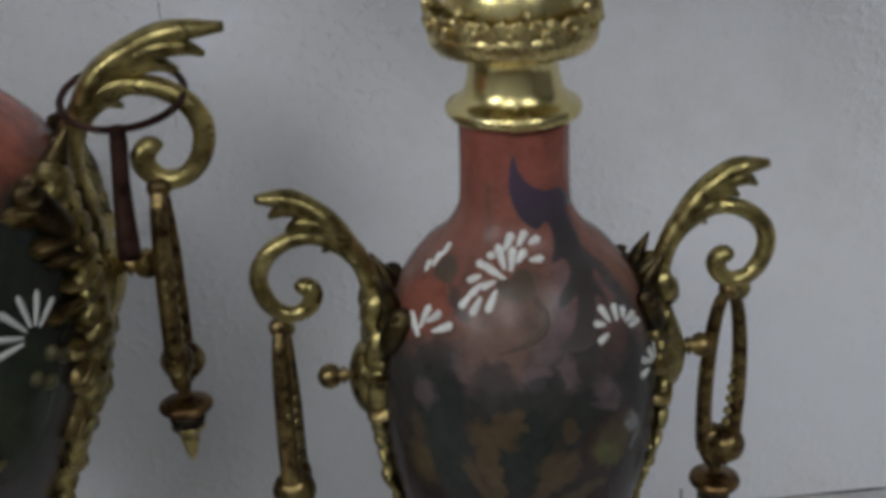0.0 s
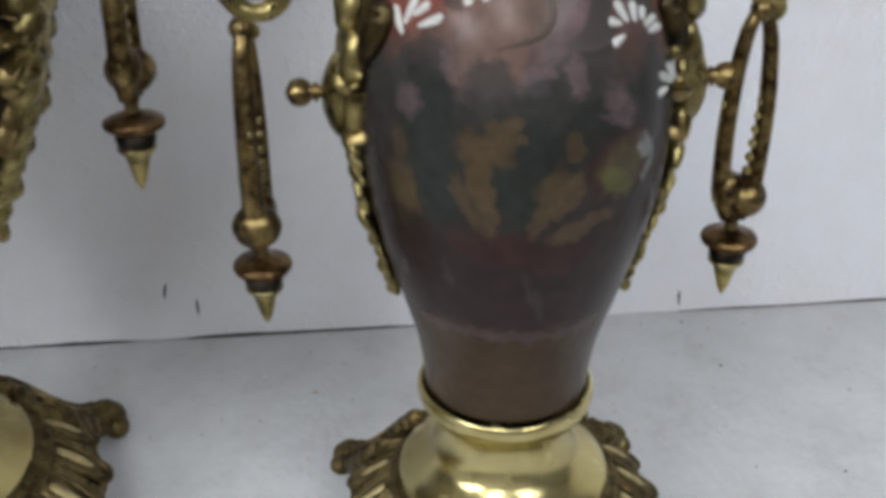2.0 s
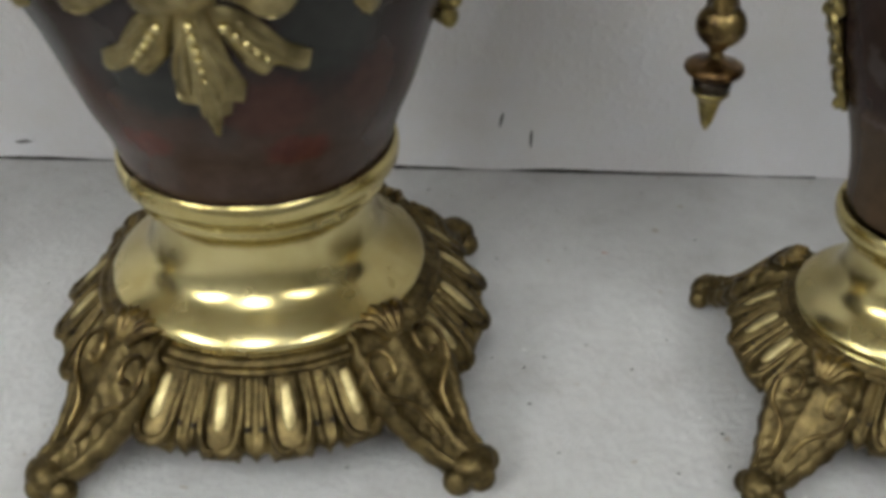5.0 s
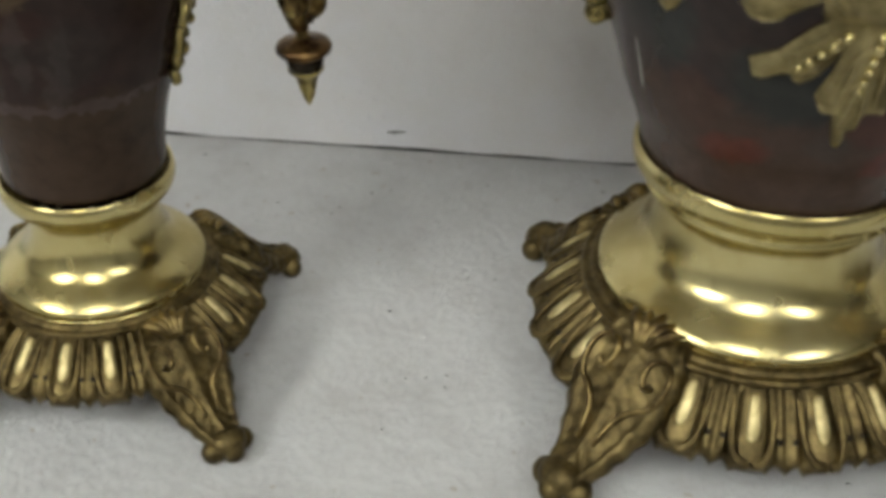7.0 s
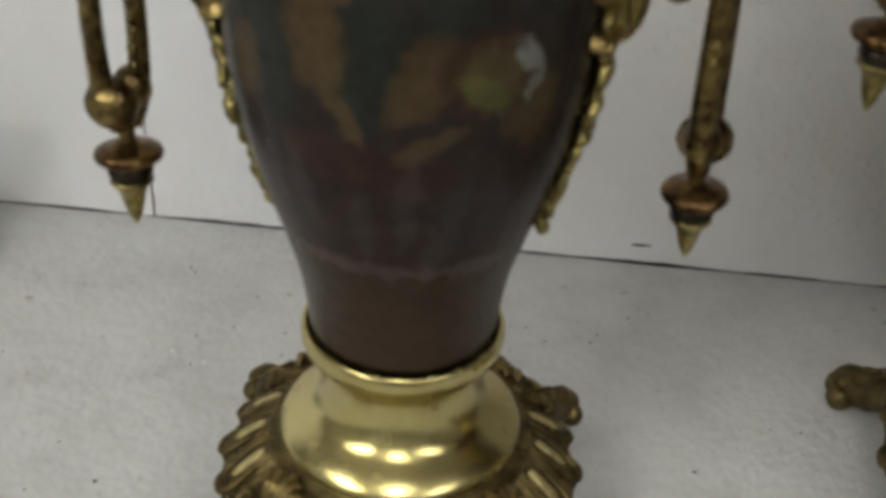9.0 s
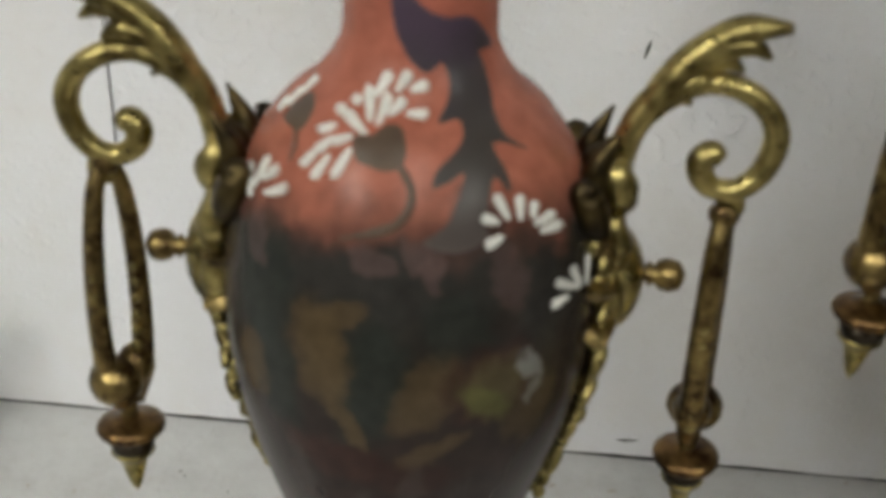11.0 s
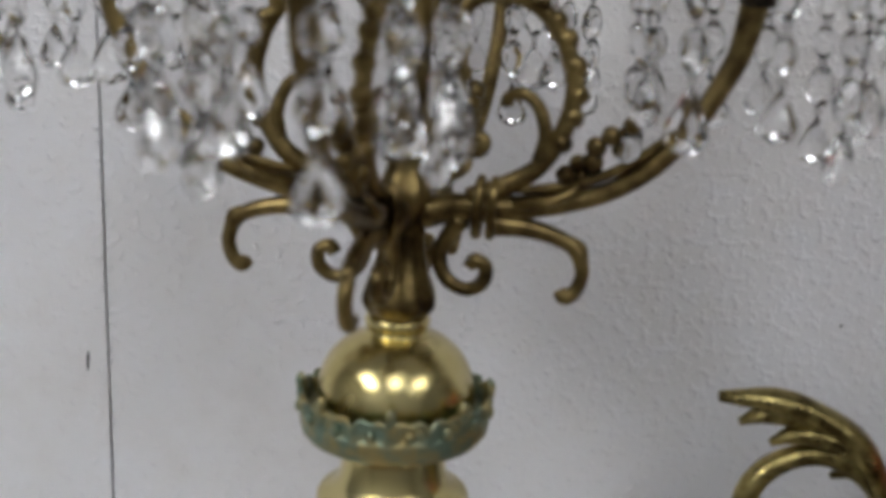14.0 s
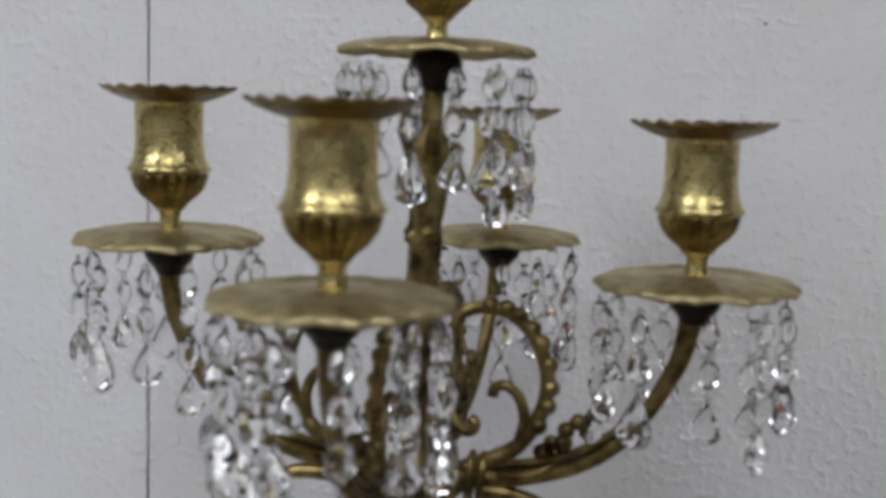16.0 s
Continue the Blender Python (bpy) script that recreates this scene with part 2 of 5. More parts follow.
FOOT_STROKES = [(-143, 0.1520, 0.0080, 0.0110, 0, P_RED, 0.7), (-64, 0.1640, 0.0130, 0.0130, 0, (0.030, 0.022, 0.020), 0.8), (-154, 0.1570, 0.0055, 0.0150, -8, P_GREY, 0.7), (-85.5, 0.1660, 0.0040, 0.0170, -6, P_GREY, 0.28),
    (-121, 0.1660, 0.0042, 0.0150, 6, P_GREY, 0.28), (-101, 0.1580, 0.0036, 0.0130, -4, P_GREY, 0.28), (-69, 0.1580, 0.0036, 0.0150, -10, P_GREY, 0.28), (-132, 0.1690, 0.0036, 0.0130, 10, P_GREY, 0.28),
    (-76, 0.1480, 0.0030, 0.0110, 0, P_GREY, 0.28), (-93, 0.1400, 0.0700, 0.0026, 0, (0.085, 0.062, 0.055), 0.55)]
P_LILAC, P_YELLOW, P_PALE, P_FAWN, P_SMOKE, P_ASH = (0.125, 0.088, 0.090), (0.080, 0.078, 0.026), (0.17, 0.17, 0.16), (0.150, 0.090, 0.070), (0.040, 0.038, 0.035), (0.066, 0.060, 0.058)
P_CLAY, P_UMBER, P_MOSS, P_OLIVE, P_HEATHER = (0.21, 0.066, 0.045), (0.110, 0.060, 0.044), (0.095, 0.074, 0.056), (0.066, 0.052, 0.026), (0.125, 0.078, 0.074)
# shoulder marks; grey and mauve here also paint in the hazy reflection
HAZED_SHOULDER = [(-80.9, 0.2565, 0.0057, 0.0112, 158, P_LILAC, 0.7), (-90.5, 0.2469, 0.0045, 0.0072, 138, P_LILAC, 0.5), (-79.0, 0.2424, 0.0033, 0.0103, 152, P_LILAC, 0.6), (-110.0, 0.2477, 0.0165, 0.0123, 48, P_FAWN, 0.8), (-111.2, 0.2373, 0.0090, 0.0093, 164, P_SMOKE, 0.8), (-87.5, 0.2375, 0.0036, 0.0062, 9, P_SMOKE, 0.8), (-72.2, 0.2438, 0.0054, 0.0140, 153, P_SMOKE, 0.8), (-41.9, 0.2552, 0.0053, 0.0077, 43, P_ASH, 0.8), (-44.9, 0.2644, 0.0045, 0.0084, 10, P_ASH, 0.8), (-24.8, 0.2479, 0.0024, 0.0085, 59, P_CLAY, 0.7), (-151.6, 0.2584, 0.0105, 0.0193, 106, P_CLAY, 0.8), (-131.9, 0.2606, 0.0033, 0.0082, 49, P_SMOKE, 0.7)] + \
    [(-131.4, 0.2687, 0.0036, 0.0071, 38, P_UMBER, 0.6), (-127.4, 0.2861, 0.0018, 0.0166, 17, P_MOSS, 0.5), (-92.8, 0.2617, 0.0090, 0.0095, 44, P_MOSS, 0.6), (-126.3, 0.2399, 0.0030, 0.0060, 31, P_LILAC, 0.4), (-145.9, 0.2375, 0.0039, 0.0086, 148, P_SMOKE, 0.8), (-64.8, 0.2309, 0.0024, 0.0034, 174, P_LILAC, 0.6), (-111.2, 0.2563, 0.0090, 0.0124, 94, P_FAWN, 0.6), (-62.5, 0.2643, 0.0039, 0.0148, 149, P_SMOKE, 0.7), (-73.5, 0.2671, 0.0033, 0.0056, 176, P_LILAC, 0.5)]
SMOKY_LEAVES = [(-105.5, 0.2245, 0.0030, 0.0064, 109, P_OCHRE, 0.85), (-103.3, 0.2205, 0.0026, 0.0050, 87, P_OCHRE, 0.8), (-109.4, 0.2165, 0.0049, 0.0065, 86, P_OCHRE, 0.9), (-115.5, 0.2143, 0.0049, 0.0091, 20, P_OCHRE, 0.9), (-112.4, 0.2032, 0.0039, 0.0081, 13, P_OCHRE, 0.9), (-110.9, 0.1925, 0.0026, 0.0069, 4, P_OCHRE, 0.85), (-118.0, 0.1977, 0.0024, 0.0104, 19, P_OCHRE, 0.75), (-142.6, 0.1984, 0.0061, 0.0096, 20, P_OCHRE, 0.75), (-144.1, 0.2139, 0.0030, 0.0058, 27, P_OCHRE, 0.5), (-82.3, 0.2175, 0.0028, 0.0044, 36, P_OCHRE, 0.7), (-88.2, 0.2034, 0.0049, 0.0086, 164, P_OCHRE, 0.8), (-82.7, 0.1993, 0.0040, 0.0097, 156, P_OCHRE, 0.75), (-92.3, 0.192, 0.0026, 0.0080, 158, P_OCHRE, 0.7), (-76.1, 0.1877, 0.0035, 0.0114, 108, P_OCHRE, 0.7)]
SMOKY_PATCHES = [(-78.3, 0.1799, 0.0017, 0.0058, 94, P_RED, 0.7), (-141.5, 0.2289, 0.0048, 0.0058, 22, P_LILAC, 0.55), (-93.8, 0.2408, 0.0027, 0.0070, 95, P_LILAC, 0.6), (-80.4, 0.2389, 0.0039, 0.0052, 7, P_LILAC, 0.6), (-64.1, 0.2293, 0.0046, 0.0080, 28, P_LILAC, 0.6), (-66.9, 0.2248, 0.0018, 0.0059, 72, P_LILAC, 0.4)]
FRUIT_STROKES = [(-63.5, 0.2085, 0.0125, 0.0120, 0, P_RED, 0.8), (-62.5, 0.2080, 0.0098, 0.0092, 0, P_OLIVE, 0.9)] + [(-64.7, 0.2025, 0.0042, 0.008, 50, P_YELLOW, 0.7), (-51.5, 0.2111, 0.0022, 0.0063, 41, P_PALE, 0.75), (-48.9, 0.203, 0.0016, 0.0046, 164, P_PALE, 0.5)]
VASE_STROKES = SHOULDER_STROKES + MAUVE_STROKES + LEAF_STROKES + FRUIT_STROKES + CRIMSON_STROKES + FOOT_STROKES
# the first streak paints in the gloss line down the right side
SMOKY_STREAKS = [(-40.8, 0.1561, 0.0024, 0.0217, 15, P_GREY, 0.7), (-155.7, 0.1633, 0.0037, 0.0074, 20, P_GREY, 0.55), (-92.8, 0.1604, 0.0024, 0.0132, 23, P_GREY, 0.35), (-127.1, 0.1686, 0.0022, 0.0072, 5, P_GREY, 0.3)]
# the wide heather and ash patches also carry the painted haze
SMOKY_STROKES = [q for q in SHOULDER_STROKES if q[1] < 0.2375] + [(-62, 0.262, 0.022, 0.014, 0, P_HEATHER, 0.85), (-100, 0.244, 0.030, 0.009, 0, P_ASH, 0.7)] + HAZED_SHOULDER + [(-98, 0.209, 0.0105, 0.020, -10, P_TEAL, 0.9), (-128, 0.203, 0.0080, 0.018, 8, P_TEAL, 0.85), (-74, 0.220, 0.0100, 0.0110, 0, P_TEAL, 0.6)]
SMOKY_STROKES = SMOKY_STROKES + SMOKY_PATCHES + SMOKY_LEAVES + [(-106, 0.1810, 0.0170, 0.0070, 0, P_RED, 0.9), (-84, 0.1770, 0.0110, 0.0060, 0, P_RED, 0.6)] + FRUIT_STROKES + SMOKY_STREAKS + FOOT_STROKES[-1:]
URN_STROKES = [
    (-105, 0.170, 0.026, 0.016, 0, P_TEAL, 0.85), (-62, 0.190, 0.018, 0.024, 10, P_TEAL, 0.85), (-140, 0.190, 0.014, 0.024, 0, P_TEAL, 0.8), (-120, 0.139, 0.016, 0.0070, 8, (0.085, 0.022, 0.015), 0.75),
    (-68, 0.137, 0.016, 0.0075, -6, (0.080, 0.020, 0.015), 0.75), (-78, 0.158, 0.018, 0.0120, 0, (0.060, 0.022, 0.016), 0.75), (-132, 0.156, 0.012, 0.0130, 0, (0.055, 0.026, 0.018), 0.6), (-94, 0.146, 0.010, 0.0060, 0, (0.040, 0.030, 0.024), 0.7),
    (-45, 0.160, 0.012, 0.0160, 0, (0.055, 0.024, 0.018), 0.7), (-150, 0.220, 0.012, 0.030, 0, (0.030, 0.040, 0.026), 0.7), (-35, 0.235, 0.014, 0.030, 0, (0.030, 0.042, 0.026), 0.7), (-95, 0.1275, 0.15, 0.0045, 0, (0.060, 0.036, 0.026), 0.5)]
PLASTER, SHELF = plaster(), shelf_paint()
VASE = faience("vase_glaze", 0.335, 0.250, 0.097, (0.34, 0.104, 0.072), (0.32, 0.110, 0.074), 0.036, VASE_STROKES, (0.024, 0.021, 0.018), (0.044, 0.027, 0.018), gloss=0.13)
# greyer copy of the vase glaze; part of its dullness is painted reflected haze
VASE_HAZED = faience("vase_glaze_smoky", 0.335, 0.246, 0.097, (0.27, 0.072, 0.050), (0.16, 0.084, 0.064), 0.045, SMOKY_STROKES, (0.036, 0.034, 0.031), (0.054, 0.034, 0.019), gloss=0.18)
URNGLAZE = faience("urn_glaze", 0.36, 0.316, 0.113, (0.36, 0.10, 0.066), (0.30, 0.085, 0.055), 0.04, URN_STROKES, (0.020, 0.027, 0.022), (0.050, 0.030, 0.022), 0.0014)
WHITE_ENAMEL = plain("white_enamel", (0.60, 0.60, 0.56), 0.35, 0.1, 300)


def leaf_enamel():
    """Violet at the tip of the leaf, passing into a brown black towards its root."""
    m, t, b = nodes_of("purple_enamel")
    c = t.nodes.new("ShaderNodeTexCoord")
    s = t.nodes.new("ShaderNodeSeparateXYZ")
    t.links.new(c.outputs["Object"], s.inputs[0])
    n = noise_of(t, 90.0, 3.0, 0.6)
    warp = add(t, "ShaderNodeMath")
    warp.operation = 'MULTIPLY_ADD'
    warp.inputs[1].default_value = 0.016
    t.links.new(n.outputs[0], warp.inputs[0])
    t.links.new(s.outputs[2], warp.inputs[2])
    span = t.nodes.new("ShaderNodeMapRange")
    span.inputs[1].default_value, span.inputs[2].default_value = 0.254, 0.315
    t.links.new(warp.outputs[0], span.inputs[0])
    tone = ramp(t, span.outputs[0], [(0.0, (0.070, 0.056, 0.052)), (0.35, (0.044, 0.038, 0.034)), (0.58, (0.044, 0.037, 0.040)), (0.75, (0.060, 0.042, 0.062)), (1.0, (0.066, 0.045, 0.068))])
    t.links.new(tone.outputs[0], b.inputs["Base Color"])
    b.inputs["Roughness"].default_value = 0.3
    return m


PURPLE = leaf_enamel()
GREEN_PAINT = plain("olive_enamel", (0.070, 0.048, 0.034), 0.3, 0.4, 60)
PALE_PAINT = plain("grey_white_enamel", (0.22, 0.22, 0.20), 0.35, 0.3, 90)
FRUIT = plain("yellow_green_enamel", (0.075, 0.066, 0.030), 0.3, 0.35, 70)
for m in (PURPLE, GREEN_PAINT, FRUIT):
    m.node_tree.nodes["Principled BSDF"].inputs["Specular IOR Level"].default_value = 0.24
    m.node_tree.nodes["Principled BSDF"].inputs["Roughness"].default_value = 0.30
DARK = plain("crack_dirt", (0.03, 0.026, 0.024), 0.9, 0.4, 200)
SPECK = plain("specks", (0.022, 0.019, 0.016), 0.8, 0.5, 300)
CHIP = plain("white_paint_chips", (0.80, 0.80, 0.79), 0.4, 0.06, 300)
STAIN = plain("red_stain", (0.55, 0.30, 0.25), 0.6, 0.3, 300)
ROOM = plain("room_wall", (0.30, 0.30, 0.30), 0.8, 0.12, 3)
CEIL = plain("room_ceiling", (0.60, 0.60, 0.61), 0.8, 0.06, 3)
FLOORMAT = plain("room_floor", (0.16, 0.11, 0.07), 0.5, 0.25, 5)
FRAME = plain("window_frame_paint", (0.75, 0.74, 0.70), 0.5, 0.06, 30)
BLACK = plain("black_plastic", (0.012, 0.012, 0.012), 0.35, 0.2, 80)
SCRAP = plain("dark_feather", (0.02, 0.022, 0.02), 0.7, 0.5, 120)
def glowing(strength):
    m, t, b = nodes_of("lamp_diffuser")
    b.inputs["Base Color"].default_value = (0.8, 0.8, 0.8, 1)
    b.inputs["Emission Color"].default_value = (0.96, 0.98, 1.0, 1)
    b.inputs["Emission Strength"].default_value = strength
    return m


GREENSTUFF = plain("green_packing", (0.13, 0.40, 0.19), 0.5, 0.35, 45, 0.4, 90)

CRYSTAL, _, cb = nodes_of("cut_glass")
cb.inputs["Base Color"].default_value = (1, 1, 1, 1)
cb.inputs["Roughness"].default_value = 0.0
cb.inputs["IOR"].default_value = 1.52
cb.inputs["Transmission Weight"].default_value = 1.0

BAGFILM, bt, bb = nodes_of("clear_plastic_film")
bb.inputs["Base Color"].default_value = (0.93, 0.95, 0.94, 1)
bb.inputs["Roughness"].default_value = 0.22
bclear = bt.nodes.new("ShaderNodeBsdfTransparent")
bmix = bt.nodes.new("ShaderNodeMixShader")
bmix.inputs[0].default_value = 0.26
bout = bt.nodes["Material Output"]
bt.links.new(bclear.outputs[0], bmix.inputs[1])
bt.links.new(bb.outputs[0], bmix.inputs[2])
bt.links.new(bmix.outputs[0], bout.inputs[0])

# ---- building helpers ----


def settle(z):
    """Heights of the upper parts, drawn in slightly."""
    return z + float(np.interp(z, [0.1, 0.154, 0.223, 0.2825, 0.36, 0.565], [0, -0.002, -0.0047, -0.0067, -0.0075, -0.009]))


SETTLED = {"feather", "shell", "collar", "gallery", "globe", "stem", "upper_stem", "arm", "handle", "knob"}



def part(name, bm, material, parent=None, label="", smooth=True):
    """Links a bmesh as one mesh object, under a thing or a part."""
    me = bpy.data.meshes.new(name)
    if name in SETTLED:
        for v in bm.verts:
            v.co.z = settle(v.co.z)
    if smooth:
        for face in bm.faces:
            face.smooth = True
    bm.to_mesh(me)
    bm.free()
    me.materials.append(material)
    ob = new(name, me)
    if parent:
        ob.parent = parent
    if label:
        tagged(ob, label=label)
    return ob


def shared(name, mesh, parent, m):
    ob = new(name, mesh)
    ob.parent = parent
    ob.matrix_local = m
    return ob


def box(bm, a, b):
    vs = [bm.verts.new((x, y, z)) for x in (a[0], b[0]) for y in (a[1], b[1]) for z in (a[2], b[2])]
    for q in ((0, 1, 3, 2), (4, 6, 7, 5), (0, 4, 5, 1), (2, 3, 7, 6), (0, 2, 6, 4), (1, 5, 7, 3)):
        bm.faces.new([vs[i] for i in q])


def skin(bm, rings, closed=True, cap=True):
    """Faces between rings of vertices; the ends are capped."""
    n = len(rings[0])
    for a, b in zip(rings, rings[1:]):
        for i in range(n if closed else n - 1):
            j = (i + 1) % n
            bm.faces.new((a[i], a[j], b[j], b[i]))
    if cap and closed:
        bm.faces.new(rings[0][::-1])
        bm.faces.new(rings[-1])


def spline(points, per=6, closed=False):
    """A Catmull-Rom curve through the points."""
    p = [np.array(q, float) for q in points]
    n = len(p)
    out = []
    for i in range(n if closed else n - 1):
        a = p[(i - 1) % n] if closed or i else 2 * p[0] - p[1]
        b, c = p[i], p[(i + 1) % n]
        d = p[(i + 2) % n] if closed or i + 2 < n else 2 * p[-1] - p[-2]
        for k in range(per):
            s = k / per
            out.append(0.5 * (2 * b + (c - a) * s + (2 * a - 5 * b + 4 * c - d) * s * s + (3 * b - a - 3 * c + d) * s ** 3))
    if not closed:
        out.append(p[-1])
    return out


def lathe(bm, profile, seg=64, per=0, wave=None, center=(0, 0), cap=True):
    """A body of revolution; profile of radius and height in metres, wave(angle, k) scales the radius."""
    if per:
        profile = [tuple(q) for q in spline(profile, per)]
    rings = []
    for k, (r, z) in enumerate(profile):
        ring = []
        for i in range(seg):
            a = 2 * math.pi * i / seg
            w = wave(a, k / (len(profile) - 1)) if wave else 1.0
            ring.append(bm.verts.new((center[0] + r * w * math.cos(a), center[1] + r * w * math.sin(a), z)))
        rings.append(ring)
    skin(bm, rings, True, cap)


def tube(bm, points, radius, seg=10, per=5, flat=1.0, side=(0, 1, 0), closed=False):
    """A bar along a curve; radius a number or one for each point; flat squeezes it along the given side."""
    rad = [radius] * len(points) if isinstance(radius, (int, float)) else list(radius)
    path = spline([(*q, r) for q, r in zip(points, rad)], per, closed)
    pos = [Vector(q[:3]) for q in path]
    side = Vector(side).normalized()
    rings = []
    n = len(pos)
    for i, q in enumerate(path):
        ahead = pos[(i + 1) % n if closed else min(i + 1, n - 1)] - pos[(i - 1) % n if closed else max(i - 1, 0)]
        ahead = ahead.normalized() if ahead.length > 1e-9 else Vector((0, 0, 1))
        s = (side - ahead * side.dot(ahead))
        s = s.normalized() if s.length > 1e-3 else ahead.orthogonal().normalized()
        u = ahead.cross(s)
        r = max(float(q[3]), 1e-5)
        rings.append([bm.verts.new(pos[i] + s * (r * flat * math.cos(2 * math.pi * k / seg)) + u * (r * math.sin(2 * math.pi * k / seg))) for k in range(seg)])
    if closed:
        rings.append(rings[0])
    skin(bm, rings, True, not closed)


def ball(bm, center, radius, seg=12, rows=8, stretch=(1, 1, 1)):
    rings = []
    for j in range(1, rows):
        p = math.pi * j / rows
        rings.append([bm.verts.new((center[0] + radius * stretch[0] * math.sin(p) * math.cos(2 * math.pi * i / seg),
                                    center[1] + radius * stretch[1] * math.sin(p) * math.sin(2 * math.pi * i / seg),
                                    center[2] - radius * stretch[2] * math.cos(p))) for i in range(seg)])
    skin(bm, rings, True, True)


def on_body(profile, angle, z, off=0.0):
    """A point on a body of revolution, at an angle in degrees and a height, and the way out of its surface."""
    zs = [q[1] for q in profile]
    r = float(np.interp(z, zs, [q[0] for q in profile]))
    slope = (float(np.interp(z + 0.002, zs, [q[0] for q in profile])) - float(np.interp(z - 0.002, zs, [q[0] for q in profile]))) / 0.004
    a = radians(angle)
    out = Vector((math.cos(a), math.sin(a), -slope)).normalized()
    return Vector((r * math.cos(a), r * math.sin(a), z)) + out * off, out


def painted(bm, profile, outline, raised=0.0004, cuts=2, lift=0.00022):
    """A raised enamel shape on a vase; outline in degrees round it and metres of height."""
    flat = bmesh.new()
    face = flat.faces.new([flat.verts.new((a * 0.0008, z, 0)) for a, z in outline])
    flat.normal_update()
    bmesh.ops.triangulate(flat, faces=[face])
    if cuts:
        bmesh.ops.subdivide_edges(flat, edges=flat.edges[:], cuts=cuts, use_grid_fill=True)
    edge = {v.index for v in flat.verts if v.is_boundary}
    flat.verts.index_update()
    edge = {v.index for v in flat.verts if v.is_boundary}
    made = {}
    for v in flat.verts:
        made[v.index] = bm.verts.new(on_body(profile, v.co.x / 0.0008, v.co.y, lift if v.index in edge else raised + lift)[0])
    for f in flat.faces:
        ring = [made[v.index] for v in f.verts]
        n = (ring[1].co - ring[0].co).cross(ring[2].co - ring[0].co)
        bm.faces.new(ring if n.dot(Vector((ring[0].co.x, ring[0].co.y, 0))) > 0 else ring[::-1])
    flat.free()


def petal(bm, profile, a0, z0, a1, z1, width, raised=0.0007):
    """A tear-shaped stroke of thick white enamel from a flower's heart outwards."""
    p0, out = on_body(profile, a0, z0)
    p1, out1 = on_body(profile, a1, z1)
    n = 8
    along = (p1 - p0)
    across = along.cross(out).normalized()
    rings = []
    for k in range(n + 1):
        s = k / n
        a, z = a0 + (a1 - a0) * (1.12 * s - 0.06), z0 + (z1 - z0) * (1.12 * s - 0.06)
        w = 1.12 * width * (0.40 + 0.60 * math.sin(math.pi * min(1, s * 0.60))) * (1 if s < 0.85 else math.sqrt(max(0.02, 1 - ((s - 0.85) / 0.15) ** 2)))
        c, o = on_body(profile, a, z, 0.0)
        rings.append([bm.verts.new(c - across * w - o * 0.0008), bm.verts.new(c - across * w * 0.6 + o * raised), bm.verts.new(c + o * raised * 1.15),
                      bm.verts.new(c + across * w * 0.6 + o * raised), bm.verts.new(c + across * w - o * 0.0008)])
    skin(bm, rings, False, False)


def place(ob, m):
    ob.matrix_local = m
    return ob

# ---- the setting ----
bm = bmesh.new()
box(bm, (-1.6, -0.50, -0.04), (1.6, 0.03, 0.0))
shelf = tagged(part("shelf", bm, SHELF, smooth=False), "white painted wooden shelf, scuffed and flecked with dirt", "shelf", kind="structure")

JOINT_A, JOINT_B = -0.4615, 0.0870
for tag, x0, x1 in (("wall_left", -1.6, JOINT_A - 0.0008), ("wall_middle", JOINT_A + 0.0008, 1.6)):
    bm = bmesh.new()
    box(bm, (x0, 0.0, 0.0006), (x1, 0.018, CEILING_Z))
    tagged(part(tag, bm, PLASTER, smooth=False), "grey-white painted wall board with an orange-peel finish", "wall", kind="structure")
bm = bmesh.new()
box(bm, (-2.5, 0.03, -0.9), (2.5, 0.13, CEILING_Z))
tagged(part("wall_north", bm, ROOM, smooth=False), "plain wall behind the boards", "wall", kind="structure")
for tag, a, b in (("wall_west", (-2.6, -2.7, -0.9), (-2.5, 0.13, CEILING_Z)), ("wall_east", (2.5, -2.7, -0.9), (2.6, 0.13, CEILING_Z))):
    bm = bmesh.new()
    box(bm, a, b)
    tagged(part(tag, bm, ROOM, smooth=False), "plain grey room wall", "wall", kind="structure")
bm = bmesh.new()
box(bm, (-2.6, -2.7, -0.9), (2.6, -2.6, CEILING_Z))
tagged(part("wall_south", bm, ROOM, smooth=False), "plain grey room wall", "wall", kind="structure")
bm = bmesh.new()
box(bm, (-2.6, -2.7, -0.95), (2.6, 0.13, -0.9))
tagged(part("floor", bm, FLOORMAT, smooth=False), "brown wooden room floor", "floor", kind="structure")
bm = bmesh.new()
box(bm, (-2.6, -2.7, CEILING_Z), (2.6, 0.13, CEILING_Z + 0.05))
tagged(part("ceiling", bm, CEIL, smooth=False), "plain pale ceiling", "ceiling", kind="structure")
